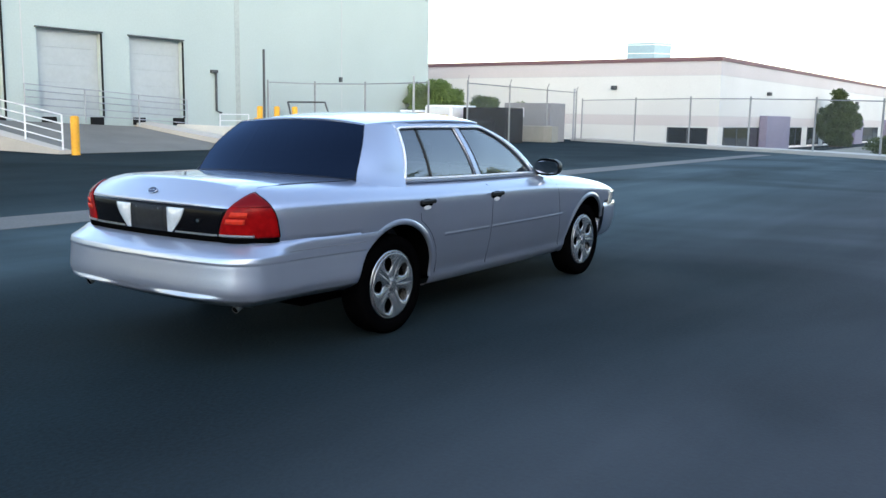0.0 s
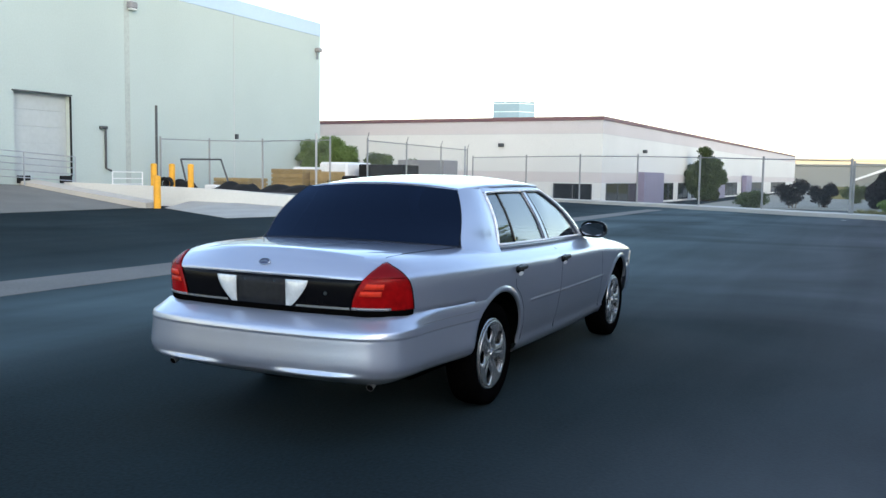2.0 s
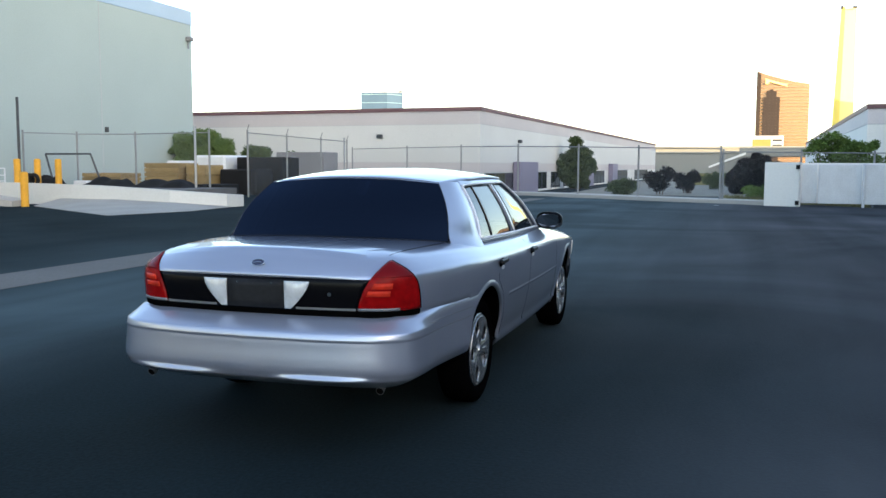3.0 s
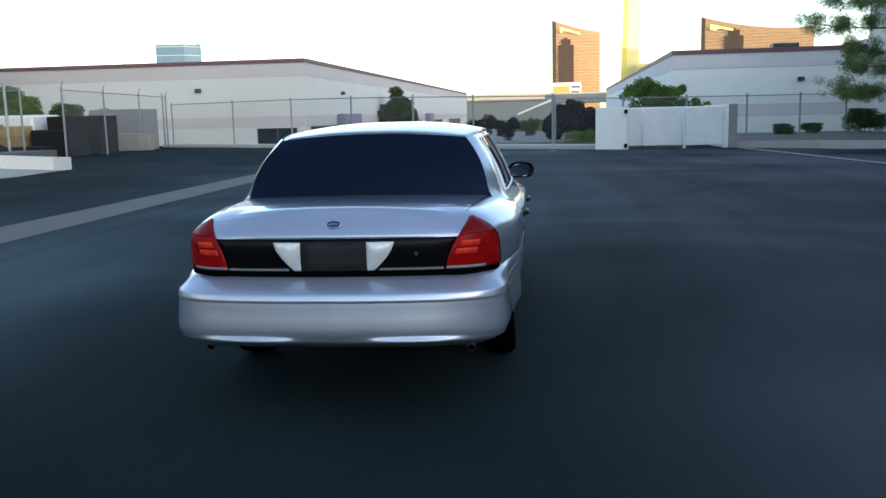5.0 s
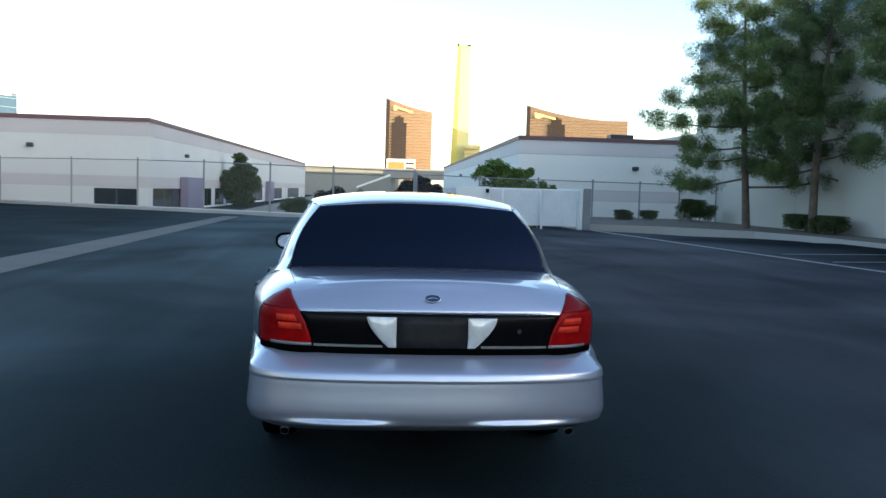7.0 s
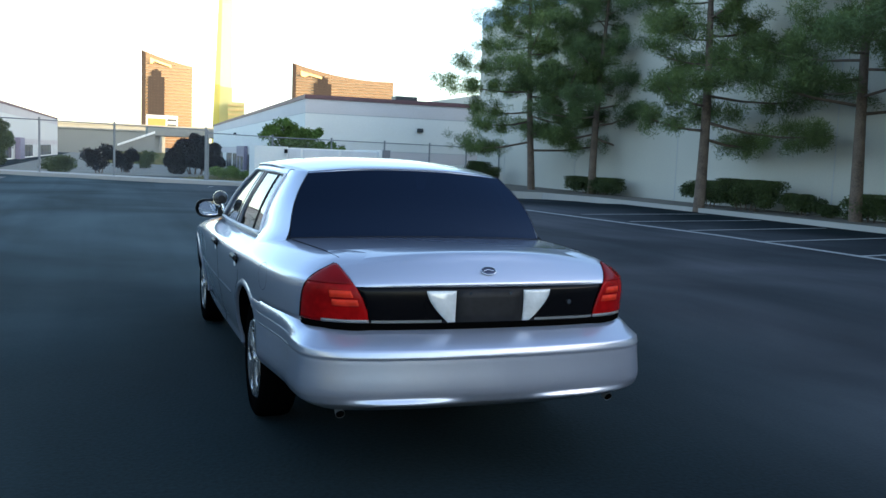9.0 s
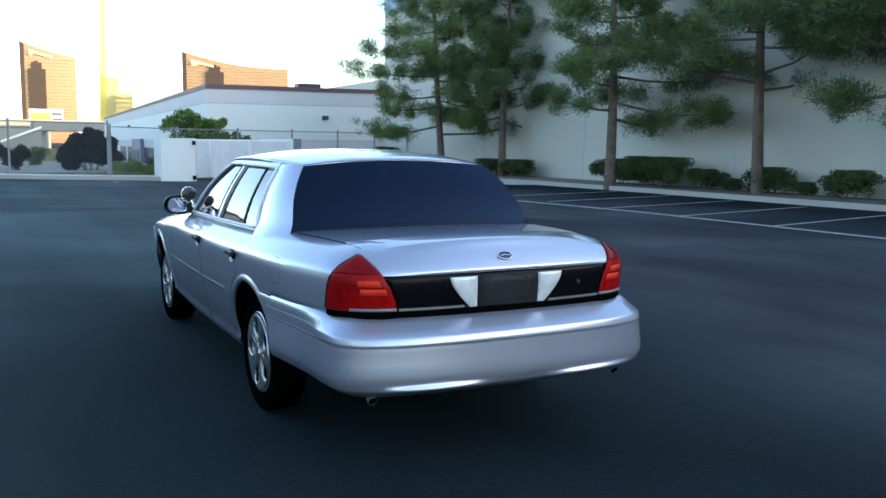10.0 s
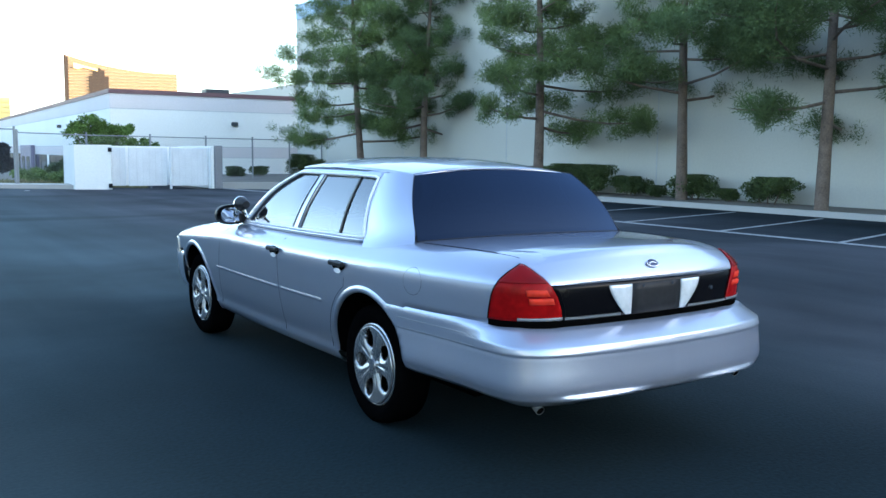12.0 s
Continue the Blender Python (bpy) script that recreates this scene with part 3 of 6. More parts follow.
for x0, x1, z in ((-27.6, -25.9, 1.75), (-25.7, -23.8, 2.05)):
    yard_box("covered_crate", x0, x1, 36.0, 38.8, 0, z, WHITE_METAL, "white sheet-covered crate in the fenced yard", "crate", 0.12)
yard_box("goods_bin", -23.3, -20.5, 36.4, 38.4, 0, 1.95, DARK, "tall black covered goods bin in the yard", "bin", 0.05)
yard_box("goods_bin", -22.4, -20.3, 33.2, 35.0, 0, 1.3, DARK, "low black covered bin beside the crates", "bin", 0.08)
cab = yard_box("utility_cabinet", -23.6, -20.45, 41.5, 43.5, 0, 2.3, GREY_BOX, "large grey utility cabinet inside the fence", "cabinet")
Geo().box(-22.7, -22.2, 41.46, 41.5, 1.45, 2.0).ob("label_plate", WHITE_METAL, cab)
yard_box("utility_plinth", -23.2, -19.8, 40.6, 41.4, 0, 0.95, BEIGE, "low beige concrete block before the cabinet", "block")


# ---- office warehouses along the far street ----
def office_block(name, corner, deg, side, length, width, top, label, plain, band):
    """Low white office warehouse. Local x runs along the near face, away from the street; local y away from the lot."""
    b = empty(name, (*corner, 0), deg)
    tagged(b, label, "warehouse", "office warehouses")
    s = side
    base = -0.9

    def slab(n, x0, x1, y0, y1, z0, z1, mat, lab=""):
        return Geo().box(min(s * x0, s * x1), max(s * x0, s * x1), y0, y1, z0, z1).ob(n, mat, b, lab)

    z1, z2, z3, z4 = 1.02, 1.72, top - 1.2, top - 0.27
    for nm, za, zb, mat in (("wall", base, z1, plain), ("lower_band", z1 + 0.03, z2, band), ("wall", z2 + 0.03, z3, plain), ("upper_band", z3 + 0.04, z4, band)):
        slab(nm, 0.5, width, 0.5, length, za, zb, mat)
    slab("joint_core", 0.53, width - 0.03, 0.53, length - 0.03, base, z4, REVEAL)
    slab("coping", 0.44, width, 0.44, length, z4, top, MAROON, "dark maroon metal coping")
    return b


b2 = office_block("office_warehouse", (-13.4, 52.1), -2.0, -1, 108, 60, 5.56, "low white office warehouse with maroon coping and dark windows", STUCCO_PALE, PINK_PALE)
b3 = office_block("office_warehouse", (9.7, 51.0), -2.3, 1, 90, 50, 5.22, "low white office warehouse with maroon coping across the street", STUCCO_WARM, PINK)


def window_unit(b, s, face, a0, a1, z0, z1, lights):
    """A dark window set proud of the wall by a thin frame, with mullions. face 'front' (along x) or 'side' (along y)."""
    w = empty("window")
    w.parent = b

    def blk(n, a, c, d0, d1, za, zb, mat):
        if face == "front":
            g = Geo().box(min(s * a, s * c), max(s * a, s * c), 0.5 - d1, 0.5 - d0, za, zb)
        else:
            x = sorted((s * (0.5 - d0), s * (0.5 - d1)))
            g = Geo().box(x[0], x[1], a, c, za, zb)
        return g.ob(n, mat, w)

    step = (a1 - a0) / lights
    for i in range(lights):
        blk("pane", a0 + step * i + 0.04, a0 + step * (i + 1) - 0.04, 0.0, 0.02, z0 + 0.04, z1 - 0.04, DARK_GLASS)
    for i in range(lights + 1):
        blk("mullion", a0 + step * i - 0.03, a0 + step * i + 0.03, 0.0, 0.05, z0, z1, DARK_STEEL)
    blk("sill", a0 - 0.05, a1 + 0.05, 0.0, 0.09, z0 - 0.1, z0, STUCCO_WARM)
    blk("head", a0 - 0.03, a1 + 0.03, 0.0, 0.05, z1 - 0.04, z1, DARK_STEEL)


window_unit(b2, -1, "front", 1.2, 3.95, -0.35, 0.95, 2)
for a0, a1, n in ((1.5, 9.5, 3), (15.3, 20.6, 3), (22.5, 26.3, 2), (28, 37, 4), (42, 52, 4), (60, 72, 4), (80, 96, 4)):
    window_unit(b2, -1, "side", a0, a1, -0.5, 1.0, n)
for a0, a1, zt in ((9.0, 15.0, 1.85), (38.0, 41.5, 1.85), (55.0, 59.0, 1.85)):
    e = Geo().box(-0.44, 0.12, a0, a1, -0.9, zt, 0.02).ob("entrance_surround", PURPLE, b2, "flat mauve entrance surround")
    Geo().box(-0.13, -0.1, a0 + 1.0, a0 + 2.4, -0.85, 0.75).ob("door", DARK_GLASS, e)
    Geo().box(-0.13, -0.1, a0 + 3.2, a0 + 4.6, -0.85, 0.75).ob("door", DARK_GLASS, e)
for b, s, place in ((b2, -1, [("front", 8.0, 3.6), ("side", 10.7, 3.45), ("side", 40.0, 3.4)]), (b3, 1, [("front", 8.3, 3.25), ("side", 20.0, 3.3), ("side", 50.0, 3.3)])):
    for face, a, z in place:
        if face == "front":
            Geo().box(s * a - 0.2, s * a + 0.2, 0.25, 0.5, z - 0.13, z + 0.13, 0.04).ob("wall_lamp", DARK_STEEL, b, "dark wall lamp")
        else:
            xx = sorted((s * 0.2, s * 0.5))
            Geo().box(xx[0], xx[1], a - 0.2, a + 0.2, z - 0.13, z + 0.13, 0.04).ob("wall_lamp", DARK_STEEL, b, "dark wall lamp")
for a0, a1, n in ((19.2, 26.8, 2), (28.6, 36, 2), (45.2, 53.6, 2), (55.6, 63, 2), (70, 80, 3)):
    window_unit(b3, 1, "side", a0, a1, -0.75, 1.0, n)
e = Geo().box(0.1, 0.46, 36.4, 44.8, -0.9, 1.85, 0.02).ob("entrance_surround", PURPLE, b3, "flat mauve entrance surround")
for a0 in (37.4, 41.2):
    Geo().box(0.07, 0.1, a0, a0 + 2.4, -0.85, 0.75).ob("door", DARK_GLASS, e)
hv = empty("rooftop_unit", (17.6, 53.5, 5.1))
tagged(hv, "small dark rooftop unit on the far office warehouse", "air conditioner")
Geo().box(-0.8, 0.8, -0.5, 0.5, 0, 0.5, 0.04).ob("housing", DARK_STEEL, hv)
Geo().box(0.85, 1.8, -0.4, 0.4, 0, 0.25, 0.03).ob("duct", GALV, hv)

# ---- white enclosure in front of the far street ----
enc = empty("gated_enclosure", (0, 0, 0))
tagged(enc, "white walled bin enclosure with closed metal gates", "enclosure")
Geo().prism([(3.75, 29.7), (4.95, 29.2), (5.05, 29.5), (4.9, 33.4), (4.1, 33.6)], 0, 1.68).ob("pier", STUCCO_WARM, enc)
Geo().box(8.75, 9.1, 29.0, 33.4, 0, 1.68, 0.02).ob("side_wall", STUCCO_WARM, enc)
Geo().box(4.6, 9.1, 33.1, 33.4, 0, 1.66, 0.02).ob("back_wall", STUCCO_WARM, enc)
for x0, x1, y in ((5.1, 5.62, 29.75), (5.66, 7.14, 29.45), (7.22, 8.66, 29.2)):
    gt = Geo().box(x0, x1, y, y + 0.05, 0.12, 1.6, 0.01).ob("gate", WHITE_METAL, enc, "white sheet metal gate")
    for k in range(int((x1 - x0) / 0.24)):
        Geo().box(x0 + 0.06 + 0.24 * k, x0 + 0.1 + 0.24 * k, y - 0.015, y, 0.14, 1.58).ob("rib", WHITE_METAL, gt)
for x in (7.18, 8.72):
    Geo().tube([(x, 29.15, 0), (x, 29.15, 1.62)], 0.05, 8).ob("gate_post", WHITE_METAL, enc)
Geo().box(8.86, 9.16, 28.85, 29.0, 0, 1.7, 0.01).ob("corner_post", GREY_BOX, enc)
for z in (0.15, 1.5):
    Geo().tube([(4.9, 29.12, z - 0.08), (4.9, 29.12, z + 0.08)], 0.07, 8).ob("hinge", DARK, enc)
chain_fence([(2.2, 32.4, 0.1), (5.49, 35.83, 0.1), (8.66, 37.27, 0.1), (11.85, 38.73, 0.1), (14.6, 39.4, 0.1), (17.2, 40.5, 0.1), (19.9, 42.0, 0.1)], 2.15)

# ---- far street, overpass and land behind ----
structure(Geo().box(-9.5, 11.5, 60, 300, -0.64, -0.60).ob("road", ROAD), "grey far street between the office warehouses", "road")
ov = empty("overpass", (0, 300, 0))
tagged(ov, "long beige concrete overpass across the far street", "bridge")
Geo().box(-80, 120, 0, 12, 5.2, 7.6, 0.1).ob("deck", BEIGE, ov)
Geo().box(-80, 120, -0.4, 0, 7.4, 8.2, 0.05).ob("parapet", BEIGE, ov)
for x in (-40, -14, 14, 42):
    Geo().box(x - 1.2, x + 1.2, 2, 10, -1, 5.2, 0.1).ob("pier", BEIGE, ov)
fb = Geo().box(-60, 9, 200, 215, -1, 4.4, 0.1).box(-60, 9, 199.7, 215.3, 4.4, 4.75, 0.05).ob("retaining_wall", BEIGE)
tagged(fb, "long grey concrete retaining wall at the end of the street", "wall")
fb = Geo().add([(-0.6, 150, 1.25), (5.3, 150, 3.55), (5.3, 150, 3.95), (-0.6, 150, 1.6), (-0.6, 152, 1.25), (5.3, 152, 3.55), (5.3, 152, 3.95), (-0.6, 152, 1.6)],
               [(0, 1, 2, 3), (7, 6, 5, 4), (3, 2, 6, 7), (0, 4, 5, 1), (0, 3, 7, 4), (1, 5, 6, 2)]).ob("ramp_parapet", STUCCO_WARM)
tagged(fb, "thin white parapet of a road ramp climbing to the bridge", "parapet")
fb = Geo().add([(-0.6, 150.5, -1), (5.3, 150.5, -1), (5.3, 150.5, 3.55), (-0.6, 150.5, 1.25), (-0.6, 151.9, -1), (5.3, 151.9, -1), (5.3, 151.9, 3.55), (-0.6, 151.9, 1.25)],
               [(0, 1, 2, 3), (7, 6, 5, 4), (3, 2, 6, 7), (0, 3, 7, 4), (1, 5, 6, 2)]).ob("ramp_wall", BEIGE)
tagged(fb, "sloping grey concrete wall under the white parapet", "wall")
cb = empty("road_bridge", (0, 160, 0))
tagged(cb, "pale beige road bridge over the far street", "bridge")
Geo().box(4.5, 46, 0, 10, 3.3, 4.9, 0.05).ob("deck", BEIGE, cb)
for x in (5.4, 30.0):
    Geo().box(x, x + 1.2, 2, 8, -1, 3.3, 0.05).ob("pier", BEIGE, cb)
fw = Geo().box(-2, 6.5, 100, 100.4, -0.7, 0.75, 0.03).ob("far_wall", OLIVE)
tagged(fw, "low olive tan boundary wall across the street", "wall")
sg = empty("billboard", (15.3, 328, 0))
tagged(sg, "white and orange billboard before the bronze tower", "sign")
Geo().box(-5.2, 5.6, 0, 0.6, 7.8, 12.4, 0.1).ob("panel", WHITE_METAL, sg)
Geo().box(-4.6, 1.5, -0.15, 0, 8.6, 11.2, 0.05).ob("orange_shape", material("orange_sign", (0.75, 0.22, 0.06), 0.6, 0, 0.1), sg)
Geo().box(2.0, 5.2, -0.15, 0, 8.6, 9.4).box(2.0, 5.2, -0.15, 0, 10.4, 11.2).ob("lettering_bars", DARK_STEEL, sg)
Geo().tube([(0, 0.4, -1), (0, 0.4, 7.8)], 0.6, 8).ob("post", GREY_BOX, sg)

# ---- far towers ----
def tower_glass(name, colour, rough, metal=0.0):
    """Coated mirror glass, a little uneven."""
    m = bpy.data.materials.new(name)
    m.use_nodes = True
    n, l = m.node_tree.nodes, m.node_tree.links
    p = n["Principled BSDF"]
    p.inputs["Roughness"].default_value, p.inputs["Metallic"].default_value = rough, metal
    t = n.new("ShaderNodeTexNoise")
    t.inputs["Scale"].default_value = 0.05
    r = n.new("ShaderNodeValToRGB")
    r.color_ramp.elements[0].color, r.color_ramp.elements[1].color = (*(c * 0.8 for c in colour), 1), (*(min(1, c * 1.15) for c in colour), 1)
    l.new(t.outputs["Fac"], r.inputs["Fac"]), l.new(r.outputs["Color"], p.inputs["Base Color"])
    return m


BRONZE = tower_glass("bronze_glass", (0.38, 0.215, 0.125), 0.22, 0.75)
GOLD = tower_glass("gold_glass", (1.0, 0.76, 0.16), 0.4)
BAND = material("cream_floor_band", (0.27, 0.21, 0.15), 0.6, 0, 0.05, 2, 0.1, 0.0)
SIGN_GOLD = material("gilt_sign", (0.95, 0.72, 0.30), 0.4, 0, 0.05, 2, 0.1, 0.0)
DARK_BAND = material("dark_bronze_recess", (0.045, 0.034, 0.030), 0.5, 0, 0.1, 2, 0.1, 0.0, spec=0.2)


def at_sky(az, dist):
    a = radians(az)
    return dist * math.sin(a), dist * math.cos(a) - 6.9


def curved_tower(az0, az1, dist, top0, top1, sag, floors, lab, back):
    """Bowed slab tower whose roof sweeps down from one end; heights are metres."""
    t = empty("hotel_tower", (0, 0, 0))
    tagged(t, lab, "tower", "bronze hotel towers")
    n = 24
    front, rear, tops = [], [], []
    for i in range(n + 1):
        u = i / n
        a = az0 + (az1 - az0) * u
        d = dist + back * u * u
        front.append(at_sky(a, d))
        rear.append(at_sky(a + 0.1 * (1 - u), d + 28))
        tops.append(top0 + (top1 - top0) * u - sag * 4 * u * (1 - u))
    v, f = [], []
    for (x, y), (p, q), h in zip(front, rear, tops):
        v += [(x, y, -2), (x, y, h), (p, q, h), (p, q, -2)]
    for i in range(n):
        for k in range(3):
            a = 4 * i + k
            f.append((a + 1, a, a + 4, a + 5))
    f += [(0, 1, 2, 3), (4 * n + 3, 4 * n + 2, 4 * n + 1, 4 * n)]
    mesh_object("glass_wall", v, f, BRONZE, t)
    # one pale band to a floor
    low = min(tops)
    for k in range(floors):
        z = 6 + (max(tops) * 0.86 - 6) * k / (floors - 1)
        bv, bf = [], []
        for (x, y), h in zip(front, tops):
            if z + 1.1 < h - 3:
                bv += [(x * 0.9985, y * 0.9985, z), (x * 0.9985, y * 0.9985, z + 1.0)]
        bf = [(2 * i, 2 * i + 2, 2 * i + 3, 2 * i + 1) for i in range(len(bv) // 2 - 1)]
        if bf:
            mesh_object("floor_band", bv, bf, BAND, t)
    return t, front, tops


def tower_sign(t, front, tops, u0, u1, drop, size):
    """A gilt sign as a plain stroke, and the dark recess under it."""
    n = len(front) - 1
    i0, i1 = int(u0 * n), int(u1 * n)
    v = []
    for k in range(i0, i1 + 1):
        x, y = front[k]
        w = size * (1.0 if k < i0 + 2 else 0.4)
        v += [(x * 0.996, y * 0.996, tops[k] - drop - w), (x * 0.996, y * 0.996, tops[k] - drop)]
    mesh_object("sign_stroke", v, [(2 * i, 2 * i + 2, 2 * i + 3, 2 * i + 1) for i in range(len(v) // 2 - 1)], SIGN_GOLD, t, "gilt sign stroke")


D = 1250.0
up = lambda el, d=D: 1.5 + d * math.tan(radians(el))
t1, fr, tp = curved_tower(1.66, 4.62, D, up(5.70), up(4.90), 2.0, 26, "tall bowed bronze glass hotel tower with gilt sign", 4)
tower_sign(t1, fr, tp, 0.2, 0.62, 6, 7)
t2, fr2, tp2 = curved_tower(10.64, 17.0, D, up(5.50), up(4.62), 6.0, 26, "bowed bronze glass hotel tower lit by low sun", 6)
tower_sign(t2, fr2, tp2, 0.12, 0.32, 7, 7)
for tt, (u0, u1), (e0, e1) in ((t1, (2.05, 3.0), (1.2, 4.6)), (t2, (12.0, 13.1), (1.2, 4.75))):
    cols = Geo()
    for i in range(5):
        a0 = u0 + (u1 - u0) * i / 5
        zt = up(e1) - 10 * (abs(i - 2) / 2) ** 2
        x0, y0 = at_sky(a0, D - 4.0)
        x1, y1 = at_sky(a0 + (u1 - u0) / 5 * 0.97, D - 4.0)
        cols.add([(x0, y0, 6), (x1, y1, 6), (x1, y1, zt), (x0, y0, zt)], [(0, 1, 2, 3)])
    cols.ob("dark_recess", DARK_BAND, tt, "dark glazed recess")
for tt, a0, e1 in ((t1, 1.66, 5.66), (t2, 10.64, 5.46)):
    (x0, y0), (x1, y1) = at_sky(a0, D - 3.0), at_sky(a0 + 0.24, D - 3.0)
    Geo().add([(x0, y0, 0), (x1, y1, 0), (x1, y1, up(e1) - 3), (x0, y0, up(e1))], [(0, 1, 2, 3)]).ob("edge_wall", DARK_BAND, tt, "dark bronze end wall")

gt = empty("gold_tower", (0, 0, 0))
tagged(gt, "slender gold glass tower blazing in low sunlight", "tower")
D2 = 1400.0
# paler copy of the gold glass, sun glare put into its colour
SUNLIT_GOLD = tower_glass("pale_gold_glass", (1.0, 0.83, 0.38), 0.4)


def gold_slab(name, base, top, el, d, mat):
    """A tapering slab: directions at its foot and its top, and the height of its top."""
    h = 1.5 + d * math.tan(radians(el))
    lo = [at_sky(base[0], d), at_sky(base[1], d), at_sky(base[1], d + 40), at_sky(base[0], d + 40)]
    hi = [at_sky(top[0], d), at_sky(top[1], d), at_sky(top[1], d + 40), at_sky(top[0], d + 40)]
    v = [(*p, -2) for p in lo] + [(*p, h) for p in hi]
    Geo().add(v, [(0, 1, 5, 4), (1, 2, 6, 5), (2, 3, 7, 6), (3, 0, 4, 7), (4, 5, 6, 7)]).ob(name, mat, gt)


gold_slab("lit_edge", (5.80, 6.22), (6.12, 6.34), 9.15, D2 - 4, GOLD)
gold_slab("lit_face", (6.22, 7.05), (6.34, 6.95), 9.05, D2, SUNLIT_GOLD)
gold_slab("low_wing", (6.75, 7.75), (6.75, 7.75), 2.9, D2 - 30, SUNLIT_GOLD)
for k in range(7):
    z = 1.5 + (D2 - 31) * math.tan(radians(0.9 + 0.29 * k))
    (x0, y0), (x1, y1) = at_sky(6.75, D2 - 31), at_sky(7.75, D2 - 31)
    Geo().box(x0, x1, y1 - 0.6, y0, z, z + 3.0).ob("floor_band", SIGN_GOLD, gt)
for a0, a1, e0, e1 in ((6.11, 6.22, 8.98, 9.16), (6.74, 6.96, 9.00, 9.10)):
    (x0, y0), (x1, y1) = at_sky(a0, D2 - 6), at_sky(a1, D2 - 6)
    Geo().box(x0, x1, y1 - 1.0, y0 + 1.0, 1.5 + D2 * math.tan(radians(e0)), 1.5 + D2 * math.tan(radians(e1))).ob("crown_sign", DARK_BAND, gt, "small dark crown at the tower's top")

# pale teal glass tower seen over the office warehouse
bt = empty("glass_tower", (0, 0, 0))
tagged(bt, "distant pale teal glass tower over the warehouse roof", "tower")
D3 = 1000.0
hb = lambda el: 1.5 + D3 * math.tan(radians(el))
pa, pb, pc = at_sky(-22.75, D3), at_sky(-21.1, D3 - 8), at_sky(-20.1, D3 + 6)
qa, qc = at_sky(-22.7, D3 + 30), at_sky(-20.3, D3 + 40)
Geo().prism([pa, pb, pc, qc, qa], -2, hb(4.62)).ob("glass_wall", TEAL_GLASS, bt)
for k in range(3):
    z = hb(4.50) - 9.0 * k
    band = [(pa[0] * 0.999, pa[1] * 0.999), (pb[0] * 0.999, pb[1] * 0.999), (pc[0] * 0.999, pc[1] * 0.999)]
    Geo().add([(*p, zz) for p in band for zz in (z - 0.5, z)], [(0, 2, 3, 1), (2, 4, 5, 3)]).ob("floor_band", BLUE_METAL, bt)
ra, rc = at_sky(-22.0, D3 + 8), at_sky(-20.4, D3 + 8)
Geo().prism([ra, rc, (rc[0], rc[1] + 14), (ra[0], ra[1] + 14)], hb(4.60), hb(4.86)).ob("roof_cap", GALV, bt)

# ---- warehouse behind the pines ----
wr = empty("warehouse", (20.0, 0, 0))
tagged(wr, "tall white stucco warehouse behind a row of pines", "warehouse")
JOINTS = (-70, -44, -18, -9.5, -1, 7.4, 15.9, 24.4, 32.9, 41.4, 45.6)
for y0, y1 in zip(JOINTS, JOINTS[1:]):
    Geo().box(0, 0.45, y0, y1, -0.2, 9.5).ob("wall_panel", STUCCO, wr)
Geo().box(0.45, 9, 45.2, 45.6, -0.2, 9.5).ob("end_wall", STUCCO, wr)
Geo().box(-0.03, 0.45, -70, 45.62, 9.5, 10.4, 0.02).ob("parapet_band", BLUE_BAND, wr, "pale blue parapet band")
Geo().box(0.45, 9, 45.2, 45.62, 9.5, 10.4).ob("parapet_band", BLUE_BAND, wr, "pale blue parapet band")
Geo().box(0.45, 9, -70, 45.2, 9.0, 9.2).ob("roof", GREY_BOX, wr)
for y in (-18, -9.5, -1, 7.4, 15.9, 24.4, 32.9, 41.4):
    Geo().box(-0.012, 0, y - 0.02, y + 0.02, 0.1, 9.48).ob("panel_joint", REVEAL, wr)
Geo().box(8.6, 9, -70, 45.2, -0.2, 9.0).ob("back_wall", STUCCO, wr)
# unseen wall added to close the lot behind the camera, low enough for horizon glow
wb = empty("warehouse", (0, -42, 0))
tagged(wb, "unseen low white wall added behind the lot", "warehouse")
Geo().box(-75, 75, -0.5, 0, -0.2, 2.2).ob("wall", STUCCO, wb)
# unseen wall added beyond the pines, high enough to keep low sun off the lot
sun_screen = empty("warehouse", (50, 40, 0))
tagged(sun_screen, "unseen tall plain wall added to block the low sun", "warehouse")
Geo().box(0, 0.5, -130, -50, -0.8, 17.5).box(0, 0.5, -50, 200, -0.8, 11.0).ob("wall", STUCCO, sun_screen)

# ---- the sedan ----
def paint(name, colour):
    """Metallic clear-coat paint with fine flake and a little road dust."""
    m = material(name, colour, 0.29, 0.70, 0.03, 2.0, 0.7, 0.0, coat=1.0)
    m.node_tree.nodes["Principled BSDF"].inputs["Coat Roughness"].default_value = 0.05
    return m


SILVER = paint("silver_paint", (0.425, 0.463, 0.567))
BLACK_TRIM = material("black_plastic", (0.008, 0.008, 0.009), 0.45, 0, 0.15, 60, 3, 0.05, spec=0.3)
GLOSS_BLACK = material("gloss_black_panel", (0.003, 0.003, 0.004), 0.22, 0, 0.1, 8, 1, 0.0, spec=0.12)
TYRE = material("tyre_rubber", (0.002, 0.002, 0.0022), 0.9, 0, 0.25, 60, 4, 0.3, 0.003, spec=0.0)
ALLOY = material("silver_alloy", (0.50, 0.51, 0.53), 0.24, 0.85, 0.06, 6, 2, 0.0)
CHROME = material("chrome", (0.80, 0.81, 0.83), 0.10, 1.0, 0.03, 20, 3, 0.0)
BRIGHT = material("bright_trim", (0.88, 0.89, 0.91), 0.40, 0.15, 0.03, 20, 3, 0.0)
